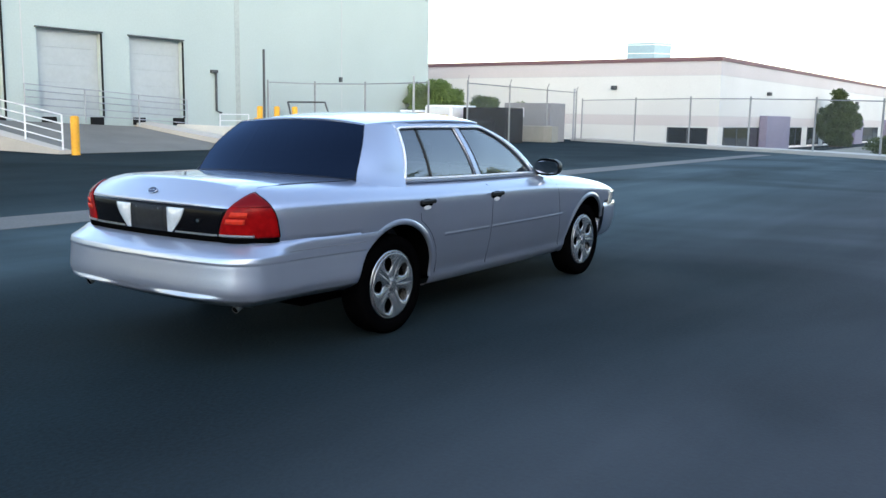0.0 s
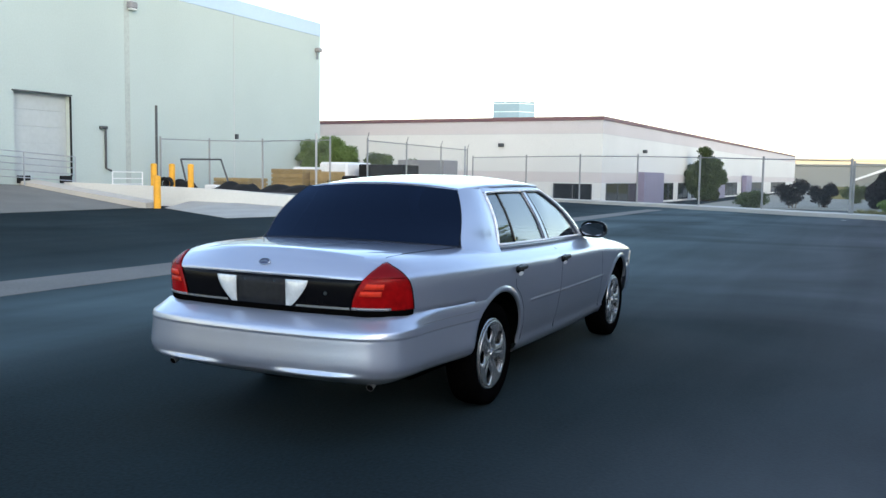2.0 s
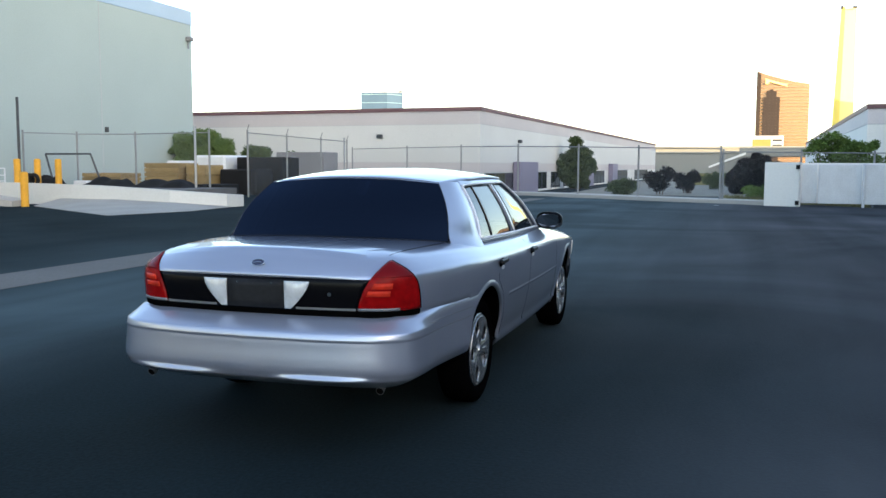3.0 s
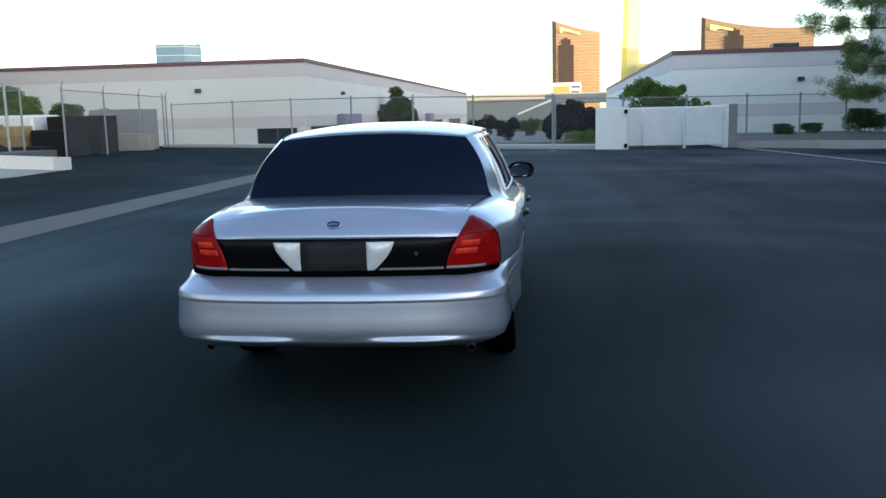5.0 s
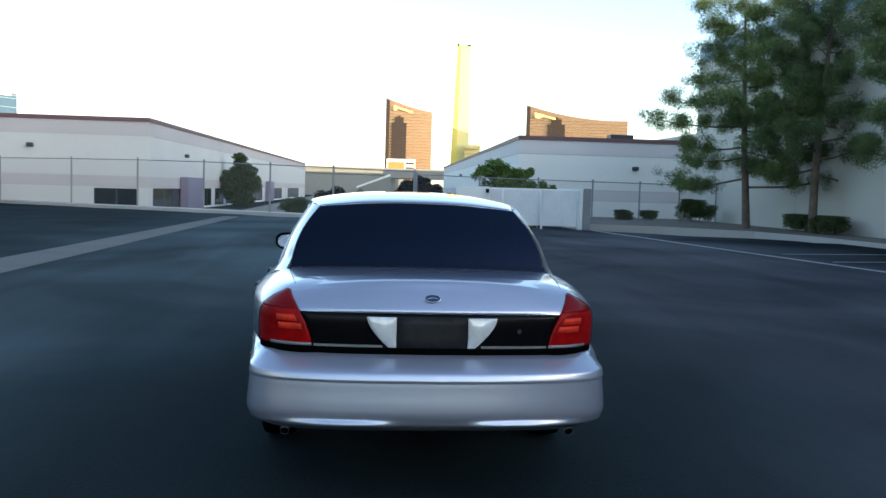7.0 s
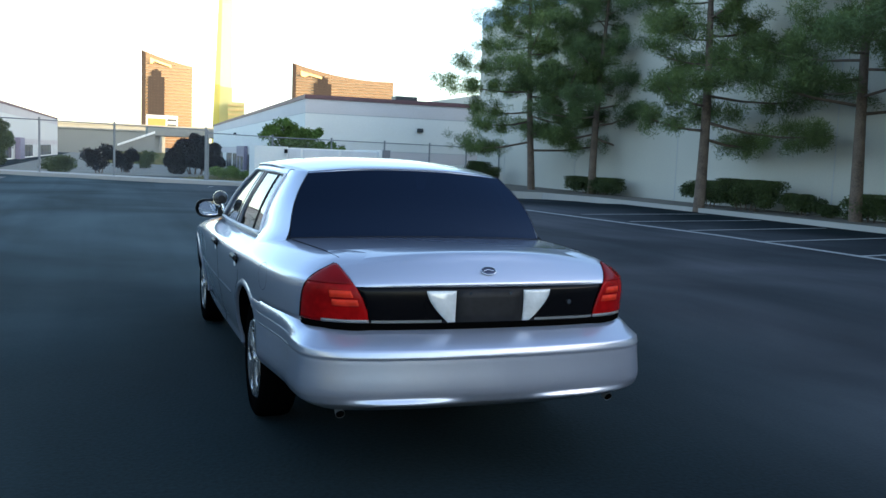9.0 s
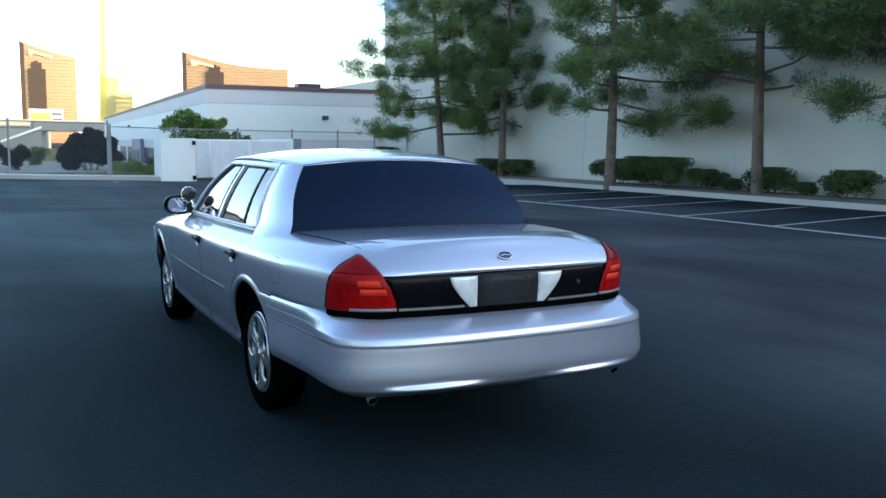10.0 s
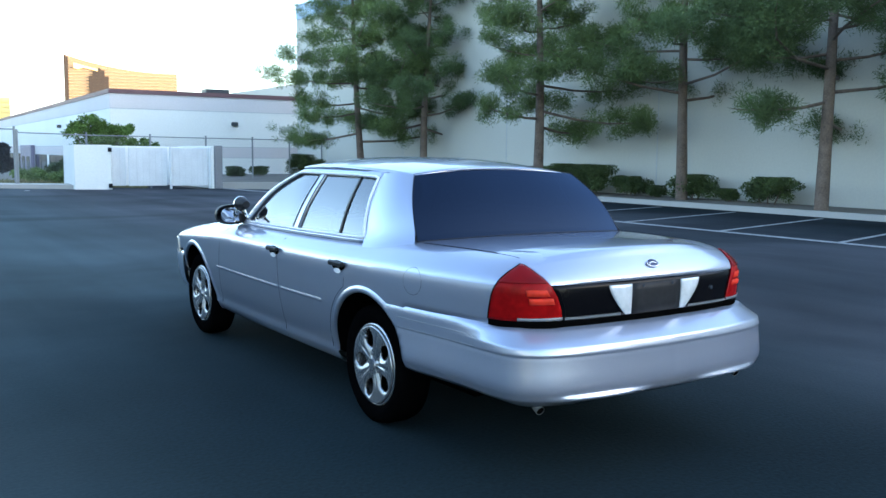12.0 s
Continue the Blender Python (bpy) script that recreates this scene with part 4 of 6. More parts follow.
DULL_STRIP = material("dull_bright_strip", (0.20, 0.21, 0.22), 0.4, 0.4, 0.06, 20, 3, 0.0)
# near-black for joints, and for the shade of hollows put into the colour
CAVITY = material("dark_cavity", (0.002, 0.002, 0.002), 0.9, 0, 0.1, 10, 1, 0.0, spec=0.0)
SEAT = material("dark_grey_cloth", (0.055, 0.055, 0.06), 0.9, 0, 0.15, 120, 5, 0.2)
RED_LENS = material("red_lens", (0.24, 0.003, 0.004), 0.25, 0, 0.3, 25, 9, 0.12, 0.004, spec=0.1)
DEEP_RED = material("smoked_red_lens", (0.17, 0.003, 0.005), 0.2, 0, 0.2, 6, 3, 0.0, spec=0.14)
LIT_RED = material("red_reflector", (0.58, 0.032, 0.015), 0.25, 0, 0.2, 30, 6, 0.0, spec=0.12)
CLEAR_LENS = material("white_reverse_lens", (0.56, 0.59, 0.61), 0.14, 0.1, 0.2, 30, 6, 0.25, 0.003, coat=1.0)
AMBER = material("pale_headlamp", (0.75, 0.70, 0.62), 0.12, 0.1, 0.08, 20, 5, 0.1, coat=1.0)
PLATE_GREY = material("blank_plate", (0.012, 0.013, 0.015), 0.55, 0, 0.45, 25, 8, 0.2, spec=0.22)
TINT = glass_material("dark_tinted_glass", (0.006, 0.008, 0.014), ior=1.65, film=(0.26, 0.38, 0.62))
SIDE_TINT = glass_material("tinted_side_glass", (0.72, 0.75, 0.78), ior=2.5)
MIRROR = material("mirror_glass", (0.85, 0.86, 0.88), 0.02, 1.0, 0.0)

car = empty("sedan", (0, 0, 0))
tagged(car, "silver four-door sedan with dark tinted rear window parked on asphalt", "car")


def spline(points, n):
    """Catmull-Rom through points, evenly by chord, n samples."""
    p = np.array(points, float)
    d = np.r_[0, np.cumsum(np.sqrt(np.linalg.norm(np.diff(p, axis=0), axis=1)))]
    q = np.vstack([2 * p[0] - p[1], p, 2 * p[-1] - p[-2]])
    dd = np.r_[-d[1], d, 2 * d[-1] - d[-2]]
    out = []
    fine = np.linspace(0, d[-1], 200 * len(p))
    for t in fine:
        i = min(max(np.searchsorted(d, t, "right"), 1), len(p) - 1)
        t0, t1, t2, t3 = dd[i - 1], dd[i], dd[i + 1], dd[i + 2]
        p0, p1, p2, p3 = q[i - 1], q[i], q[i + 1], q[i + 2]
        a1 = (t1 - t) / (t1 - t0) * p0 + (t - t0) / (t1 - t0) * p1
        a2 = (t2 - t) / (t2 - t1) * p1 + (t - t1) / (t2 - t1) * p2
        a3 = (t3 - t) / (t3 - t2) * p2 + (t - t2) / (t3 - t2) * p3
        b1 = (t2 - t) / (t2 - t0) * a1 + (t - t0) / (t2 - t0) * a2
        b2 = (t3 - t) / (t3 - t1) * a2 + (t - t1) / (t3 - t1) * a3
        out.append((t2 - t) / (t2 - t1) * b1 + (t - t1) / (t2 - t1) * b2)
    out = np.array(out)
    s = np.r_[0, np.cumsum(np.linalg.norm(np.diff(out, axis=0), axis=1))]
    u = np.linspace(0, s[-1], n)
    return np.stack([np.interp(u, s, out[:, k]) for k in range(out.shape[1])], 1)


def lerp_table(table, x):
    a = np.array(table, float)
    return float(np.interp(x, a[:, 0], a[:, 1]))


def smooth_table(table, x):
    """A soft curve through table rows."""
    a = np.array(table, float)
    i = min(max(np.searchsorted(a[:, 0], x) - 1, 0), len(a) - 2)
    x0, x1 = a[i, 0], a[i + 1, 0]
    t = min(1, max(0, (x - x0) / (x1 - x0)))
    m = lambda k: 0 if k in (0, len(a) - 1) else (a[k + 1, 1] - a[k - 1, 1]) / (a[k + 1, 0] - a[k - 1, 0])
    h = x1 - x0
    return (2 * t**3 - 3 * t**2 + 1) * a[i, 1] + (t**3 - 2 * t**2 + t) * h * m(i) + (-2 * t**3 + 3 * t**2) * a[i + 1, 1] + (t**3 - t**2) * h * m(i + 1)


# plan line of the body's widest level, rear centre round the right side to front centre
PLAN = [(0, -2.705), (0.3, -2.695), (0.55, -2.668), (0.69, -2.62), (0.785, -2.54), (0.835, -2.44), (0.885, -2.22), (0.925, -1.95), (0.948, -1.65),
        (0.962, -1.25), (0.972, -0.8), (0.978, -0.2), (0.976, 0.4), (0.964, 0.9), (0.948, 1.4), (0.92, 1.8), (0.875, 2.1), (0.79, 2.31), (0.64, 2.44), (0.4, 2.52), (0, 2.56)]
BELT = [(-2.8, 1.040), (-2.46, 1.042), (-1.7, 1.035), (-1.2, 1.018), (-0.6, 1.006), (0.0, 0.998), (0.5, 0.990), (0.9, 0.968), (1.4, 0.925), (1.9, 0.872), (2.25, 0.815), (2.6, 0.745)]
# height at a shoulder of 1.01, and how far outside the plan line
SIDE = [(0.262, -0.170), (0.272, -0.110), (0.294, -0.090), (0.325, -0.076), (0.345, -0.071), (0.362, -0.074), (0.40, -0.064), (0.46, -0.046), (0.56, -0.025), (0.66, -0.010), (0.76, -0.003), (0.84, 0.001), (0.882, -0.002), (0.908, -0.012), (0.930, -0.034),
        (0.956, -0.068), (0.980, -0.112), (0.996, -0.165), (1.008, -0.230), (1.010, -0.30)]
RWHEEL, FWHEEL, WZ, ARCH = -1.457, 1.457, 0.335, 0.408
plan = spline(PLAN, 260)
side = spline([(z * 3, o * 3) for z, o in SIDE], 46) / 3.0
tang = np.gradient(plan, axis=0)
tang /= np.linalg.norm(tang, axis=1)[:, None]
norm = np.stack([tang[:, 1], -tang[:, 0]], 1)


def section_z(z, y):
    top = smooth_table(BELT, y)
    return z if z < 0.56 else 0.56 + (z - 0.56) * (top - 0.56) / (1.008 - 0.56)


def side_x(y, z):
    """Half width of the body at y and height z, on the flank."""
    i = int(np.argmin(np.abs(plan[:, 1] - y) + (np.arange(len(plan)) < 25) * 9 + (np.arange(len(plan)) > 235) * 9))
    w = float(np.interp(y, plan[25:236, 1], plan[25:236, 0]))
    zs = [section_z(a, y) for a in side[:, 0]]
    return w + float(np.interp(z, zs, side[:, 1]))


def body_shell():
    n, k = len(plan), len(side)
    pts = np.zeros((n, k, 3))
    for i in range(n):
        x, y = plan[i]
        hid = 1.0 if (y < -1.86 or y > 1.86) else 0.0
        for j in range(k):
            z, o = side[j]
            if hid and z < 0.715:
                o = o - 0.07 * min(1, (0.715 - z) / 0.05)

            if y < -1.66 or y > 1.84:
                z = max(z, 0.50)
            pts[i, j, :2] = plan[i] + norm[i] * o
            pts[i, j, 2] = section_z(z, y)
    for sgn, nm in ((1, "right"), (-1, "left")):
        P = pts.copy()
        cut = np.zeros((n, k), bool)
        for i in range(n):
            for j in range(k):
                for wy in (RWHEEL, FWHEEL):
                    d = math.hypot(P[i, j, 1] - wy, P[i, j, 2] - WZ)
                    if d < ARCH and P[i, j, 0] > 0.5:
                        cut[i, j] = True
        faces = []
        used = np.zeros((n, k), bool)
        for i in range(n - 1):
            for j in range(k - 1):
                c = (cut[i, j], cut[i + 1, j], cut[i + 1, j + 1], cut[i, j + 1])
                if all(c):
                    continue
                q = (i * k + j, (i + 1) * k + j, (i + 1) * k + j + 1, i * k + j + 1)
                faces.append(q if sgn > 0 else q[::-1])
                for a, b in ((i, j), (i + 1, j), (i + 1, j + 1), (i, j + 1)):
                    used[a, b] = True
        for i in range(n):
            for j in range(k):
                if cut[i, j] and used[i, j]:
                    wy = RWHEEL if P[i, j, 1] < 0 else FWHEEL
                    v = np.array([P[i, j, 1] - wy, P[i, j, 2] - WZ])
                    v *= ARCH / max(1e-6, np.linalg.norm(v))
                    P[i, j, 1:] = v + (wy, WZ)
        P[:, :, 0] *= sgn
        mesh_object("body_side", P.reshape(-1, 3), faces, SILVER, car, "", True)


body_shell()


def patch(name, fn, nu, nv, mat, parent=car, label="", flip=False, thick=0.0, smooth=True):
    """A sheet fn(u, v) over the unit square; thick gives it a rim turned inward along its normal."""
    P = np.array([[fn(i / nu, j / nv) for j in range(nv + 1)] for i in range(nu + 1)], float)
    k = nv + 1
    faces = [(i * k + j, (i + 1) * k + j, (i + 1) * k + j + 1, i * k + j + 1) for i in range(nu) for j in range(nv)]
    verts = P.reshape(-1, 3)
    if flip:
        faces = [q[::-1] for q in faces]
    if thick:
        du, dv = np.gradient(P, axis=0), np.gradient(P, axis=1)
        N = np.cross(du, dv)
        N /= np.linalg.norm(N, axis=2)[:, :, None] + 1e-12
        if flip:
            N = -N
        Q = (P - N * thick).reshape(-1, 3)
        m = len(verts)
        verts = np.vstack([verts, Q])
        faces += [tuple(a + m for a in q[::-1]) for q in faces]
        rim = [(i, 0) for i in range(nu)] + [(nu, j) for j in range(nv)] + [(i, nv) for i in range(nu, 0, -1)] + [(0, j) for j in range(nv, 0, -1)]
        ids = [i * k + j for i, j in rim]
        for a, b in zip(ids, ids[1:] + ids[:1]):
            faces.append((a, a + m, b + m, b) if not flip else (b, b + m, a + m, a))
    return mesh_object(name, verts, faces, mat, parent, label, smooth)


def mirrored(build):
    for s in (1, -1):
        build(s)


# underbody and wheel housings, with a black filler added inside to keep the gaps dark
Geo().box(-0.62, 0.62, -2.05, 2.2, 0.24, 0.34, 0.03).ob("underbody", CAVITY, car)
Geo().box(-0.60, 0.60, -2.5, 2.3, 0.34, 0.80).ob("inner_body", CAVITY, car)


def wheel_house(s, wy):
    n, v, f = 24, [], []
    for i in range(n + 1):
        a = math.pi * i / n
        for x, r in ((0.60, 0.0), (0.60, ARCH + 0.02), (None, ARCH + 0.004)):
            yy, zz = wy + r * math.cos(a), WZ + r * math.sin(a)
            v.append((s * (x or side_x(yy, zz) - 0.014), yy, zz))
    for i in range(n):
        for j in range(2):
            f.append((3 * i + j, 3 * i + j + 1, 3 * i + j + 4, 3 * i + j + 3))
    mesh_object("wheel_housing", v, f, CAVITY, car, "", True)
    # rolled lip round the opening
    v, f, m = [], [], 40
    prof = [(0.002, -0.010), (0.001, -0.003), (0.003, 0.005), (0.014, 0.010), (0.030, 0.006), (0.045, -0.002)]
    for i in range(m + 1):
        a = math.pi * ((0.0 if wy < 0 else 0.15) + 0.85 * i / m)
        for dr, dx in prof:
            y, z = wy + (ARCH - 0.004 + dr) * math.cos(a), WZ + (ARCH - 0.004 + dr) * math.sin(a)
            v.append((s * (side_x(y, z) + dx), y, z))
    k = len(prof)
    for i in range(m):
        for j in range(k - 1):
            f.append((i * k + j, i * k + j + 1, (i + 1) * k + j + 1, (i + 1) * k + j))
    mesh_object("arch_lip", v, f, SILVER, car, "", True)


for s in (1, -1):
    for wy in (RWHEEL, FWHEEL):
        wheel_house(s, wy)


# bumpers: a plan line and an upright profile (height, outside the line)
def scoop(x, z):
    """Two long soft ridges low on the rear bumper."""
    along = min(1.0, max(0.0, (abs(x) - 0.15) / 0.56))
    up = 0.5 + 0.5 * math.cos(math.pi * min(1, (z - 0.411) / 0.034)) if z > 0.411 else max(0, 1 - (0.411 - z) / 0.026)
    return 0.0225 * math.sin(math.pi * along) ** 0.5 * up


def bumper(name, line, profile, end, extra=None):
    p = spline(line, 90)
    full = np.vstack([p[::-1] * (1, 1), p[1:] * (-1, 1)])
    t = np.gradient(full, axis=0)
    t /= np.linalg.norm(t, axis=1)[:, None]
    nn = np.stack([t[:, 1], -t[:, 0]], 1) * end
    pr = profile
    v = []
    for i in range(len(full)):
        b, c = (min(1.0, max(0.0, (2.79 - abs(full[i][1])) / far)) for far in (0.80, 0.36))
        b, c = b * b * (3 - 2 * b), c * c * (3 - 2 * c)
        gap = max(0.008, min(0.07, abs(full[i][0]) - float(np.interp(-abs(full[i][1]), plan[20:130, 1], plan[20:130, 0]))))
        for z, o in pr:
            if z > pr[0][0] - 0.115:
                rim = max(0.0, 1 - (pr[0][0] - z) / 0.022)
                o = o * (1 + ((gap + 0.012) / abs(pr[0][1]) - 1) * c)
                o, z = o * (1 - b) - (gap + 0.006) * rim * rim * b, z + 0.008 * b * rim
            if extra:
                o += extra(full[i][0], z)
            q = full[i] + nn[i] * o
            if end < 0 and math.hypot(q[1] - RWHEEL, z - WZ) < ARCH + 0.012:
                q[1] = RWHEEL - math.sqrt(max(0.0, (ARCH + 0.012) ** 2 - (z - WZ) ** 2))
                q[0] = math.copysign(float(np.interp(q[1], p[:, 1], p[:, 0])) + o, q[0])
            v.append((*q, z))
    k = len(pr)
    f = [(i * k + j, i * k + j + 1, (i + 1) * k + j + 1, (i + 1) * k + j) for i in range(len(full) - 1) for j in range(k - 1)]
    return mesh_object(name, v, f, SILVER, car, "", True)


REAR_LINE = [(0, -2.842), (0.35, -2.830), (0.60, -2.798), (0.765, -2.742), (0.850, -2.655), (0.877, -2.50), (0.885, -2.30), (0.910, -2.05), (0.932, -1.862), (0.941, -1.75), (0.949, -1.58)]
REAR_PROFILE = [(0.724, -0.20), (0.717, -0.135), (0.702, -0.106), (0.685, -0.073), (0.669, -0.042), (0.657, -0.019), (0.653, -0.012), (0.650, -0.0085), (0.640, -0.0050), (0.630, -0.0022), (0.622, 0.0), (0.617, 0.0), (0.613, -0.0010), (0.609, -0.0022), (0.605, -0.0022), (0.601, -0.0016), (0.585, -0.001),
                (0.53, 0.004), (0.48, 0.009), (0.462, 0.009), (0.449, 0.008), (0.441, 0.006), (0.435, 0.0035), (0.429, 0.001), (0.423, -0.001), (0.417, -0.0035), (0.411, -0.006), (0.403, -0.016), (0.394, -0.029), (0.385, -0.045), (0.370, -0.078), (0.352, -0.122), (0.345, -0.19)]
rb = bumper("rear_bumper", REAR_LINE, REAR_PROFILE, -1, scoop)
FRONT_LINE = [(0, 2.60), (0.4, 2.57), (0.65, 2.49), (0.79, 2.37), (0.866, 2.15), (0.898, 1.95), (0.908, 1.85)]
bumper("front_bumper", FRONT_LINE, [(0.640, -0.12), (0.635, -0.04), (0.60, -0.012), (0.55, 0.0), (0.48, -0.006), (0.40, -0.022), (0.34, -0.05), (0.30, -0.10), (0.29, -0.16)], 1)
rear_line = spline(REAR_LINE, 90)
# flank grooves of the rear bumper
flank = rear_line[40:][::-1]
flank = flank[np.argsort(flank[:, 1])]
for s in (1, -1):
    for z in (0.665, 0.615):
        pts = [(s * float(np.interp(y, flank[:, 1], flank[:, 0])), y, z) for y in np.linspace(-1.80, -2.42, 14)]
        Geo().tube(pts, 0.0013, 6).ob("bumper_groove", DULL_STRIP, rb)


# rear face
def rear_point(x, z, out=0.0):
    """A point on the rear panel at half width x and height z."""
    q = plan[:60]
    y = float(np.interp(abs(x), q[:, 0], q[:, 1]))
    i = int(np.argmin(np.abs(q[:, 0] - abs(x))))
    nx, ny = norm[i]
    zs = [section_z(a, -2.6) for a in side[:, 0]]
    o = float(np.interp(z, zs, side[:, 1])) + out
    return math.copysign(abs(x) + nx * o, x) if x else nx * o, y + ny * o, z


def plan_point(s, z, out=0.0):
    """A point on the body at plan sample s (fraction of samples) and height z."""
    f_ = s * (len(plan) - 1)
    i = min(int(f_), len(plan) - 2)
    p = plan[i] + (plan[i + 1] - plan[i]) * (f_ - i)
    zs = [section_z(a, p[1]) for a in side[:, 0]]
    o = float(np.interp(z, zs, side[:, 1])) + out
    q = p + norm[i] * o
    return q[0], q[1], z


def s_of_x(x):
    return float(np.interp(x, plan[:70, 0], np.arange(70))) / (len(plan) - 1)


def s_of_y(y):
    return float(np.interp(y, plan[20:240, 1], np.arange(20, 240))) / (len(plan) - 1)


# trunk lid: deck, rolled edge and rear face in one sheet
DECK = [(-1.60, 1.044), (-1.9, 1.055), (-2.2, 1.063), (-2.42, 1.0665), (-2.54, 1.0655), (-2.588, 1.0615), (-2.606, 1.054), (-2.616, 1.042), (-2.630, 1.024), (-2.662, 0.990), (-2.694, 0.952), (-2.714, 0.922), (-2.708, 0.914)]


LAMP_IN = [(0.750, 0.566), (0.80, 0.575), (0.86, 0.596), (0.915, 0.627), (0.95, 0.657), (0.98, 0.694), (0.998, 0.725), (1.006, 0.745)]
S_IN = [(z, s_of_x(x)) for z, x in LAMP_IN]


def body_top(x, y):
    """Height of the body's shoulder, inboard of the plan line."""
    up = side[side[:, 0] > 0.87]
    d = float(np.hypot(plan[:, 0] - x, plan[:, 1] - y).min())
    return section_z(float(np.interp(-d, up[::-1, 1], up[::-1, 0])), y)


def lid_edge(y, z):
    """Where the lid's edge lies beside the point (0, y, z) of its middle line: along the shoulder, then down the lamp."""
    if z > 1.044 or y > -2.5:
        t = min(1.0, max(0.0, -1.60 - y))
        ex, ey = 0.742 - 0.086 * t ** 1.5, -1.60 - 0.88 * t
        k = max(0.0, (t - 0.80) / 0.20)
        return ex, ey, (body_top(ex, ey) + 0.003) * (1 - k) + 1.006 * k
    ez = 1.004 - 0.090 * min(1.0, (1.045 - z) / 0.131)
    px, py, pz = plan_point(lerp_table(S_IN, ez), ez, 0.008)
    return px - 0.004, py, pz


def lid(u, v):
    x = (u * 2 - 1)
    line = lid.line
    i = min(int(v * (len(line) - 1)), len(line) - 2)
    t = v * (len(line) - 1) - i
    y, z = line[i] + (line[i + 1] - line[i]) * t
    ex, ey, ez = lid_edge(y, z)
    k = abs(x) ** 2.4
    return ex * x, y + (ey - y) * k, z + (ez - z) * k


lid.line = spline(DECK, 90)
trunk = patch("trunk_lid", lid, 44, 89, SILVER, car, "", True)
for u in (0.0, 1.0):
    seam = []
    for v in np.linspace(0.14, 0.98, 60):
        x, y, z = lid(u, v)
        x += 0.005 if u else -0.005
        seam.append((x, y, max(z - 0.001, body_top(abs(x), y)) if y > -2.47 else z - 0.001))
    Geo().tube(seam, 0.0015, 6).ob("shut_line", CAVITY, trunk)
# emblem: a plain oval
em = Geo()
LID_Y = lambda z: float(np.interp(-z, [-p[1] + 0.002 for p in lid.line[69:]], [p[0] for p in lid.line[69:]]))
tilt = lambda x, z, o: (x, LID_Y(z) - o - 0.004, z + 0.4 * o)
em.add([tilt(0.036 * math.cos(a), 0.982 + 0.0145 * math.sin(a), 0.004) for a in np.linspace(0, 2 * math.pi, 24, endpoint=False)] + [tilt(0.036 * math.cos(a), 0.982 + 0.0145 * math.sin(a), -0.01) for a in np.linspace(0, 2 * math.pi, 24, endpoint=False)],
       [tuple(range(24))] + [(i, i + 24, (i + 1) % 24 + 24, (i + 1) % 24) for i in range(24)])
emblem = em.ob("emblem", material("dark_blue_badge", (0.03, 0.04, 0.09), 0.25, 0.1, 0.1), car, "small dark oval badge with bright rim")
Geo().tube([tilt(0.037 * math.cos(a), 0.982 + 0.0155 * math.sin(a), 0.006) for a in np.linspace(0, 2 * math.pi, 25)], 0.0022, 5).ob("rim", CHROME, emblem)
Geo().tube([tilt(-0.025, 0.980, 0.006), tilt(0.0, 0.987, 0.006), tilt(0.025, 0.981, 0.006)], 0.0022, 5).ob("stroke", CHROME, emblem)

# black panel between the lamps, with number plate recess left plain
IN_Z = [(z, x - 0.006) for z, x in LAMP_IN]


def black_panel(u, v):
    z = 0.748 + 0.166 * v
    xi = lerp_table(IN_Z, z) + 0.012
    return rear_point((2 * u - 1) * xi, z, 0.006)


applique = patch("rear_panel", black_panel, 40, 8, GLOSS_BLACK, car, "gloss black panel between the lamps", False, 0.01)
patch("lower_strip", lambda u, v: rear_point((2 * u - 1) * 0.80, 0.695 + 0.056 * v, 0.004), 40, 2, CAVITY, car, "", False, 0.01)
for s in (1, -1):
    patch("bright_strip", lambda u, v, s=s: rear_point(s * (0.235 + 0.322 * u), 0.752 + 0.012 * v, 0.0125), 16, 1, DULL_STRIP, applique, "", s < 0)
plate = patch("number_plate", lambda u, v: rear_point((2 * u - 1) * 0.165, 0.752 + 0.148 * v, 0.013), 8, 4, PLATE_GREY, applique, "blank dark grey plate", False, 0.006)
for s in (1, -1):
    Geo().tube([rear_point(s * 0.10, 0.885, 0.010), rear_point(s * 0.10, 0.885, 0.018)], 0.007, 8).ob("bolt", CHROME, plate)

    def reverse_lamp(u, v, s=s):
        z = 0.752 + 0.146 * v
        outer = 0.205 + 0.105 * (1 - (1 - v) ** 1.6)
        x = 0.170 + (outer - 0.170) * u
        return rear_point(s * x, z, 0.014 + 0.006 * math.sin(math.pi * u) * math.sin(math.pi * v))
    patch("reversing_lamp", reverse_lamp, 10, 12, CLEAR_LENS, applique, "white clear reversing lamp", s < 0, 0.01)
Geo().tube([rear_point(0.42, 0.835, 0.004), rear_point(0.42, 0.835, 0.012)], 0.011, 10).ob("lock", CHROME, applique)

# tail lamps wrapping the corners
S_OUT = [(z, s_of_y(y)) for z, y in ((0.750, -2.450), (0.80, -2.457), (0.86, -2.468), (0.90, -2.481), (0.935, -2.499), (0.96, -2.519), (0.98, -2.542), (0.995, -2.563), (1.006, -2.578))]


def lamp_sheet(s, z0, z1, a, b, out, mat, parent, nm, lab="", nu=24, nv=16, thick=0.012):
    def fn(u, v):
        z = z0 + (z1 - z0) * v
        si, so = lerp_table(S_IN, z), lerp_table(S_OUT, z)
        t = a + (b - a) * u
        bulge = 0.012 * math.sin(math.pi * min(1, max(0, t))) ** 0.6
        x, y, zz = plan_point(si + (so - si) * t, z, out + bulge)
        return s * x, y, zz
    return patch(nm, fn, nu, nv, mat, parent, lab, s < 0, thick)


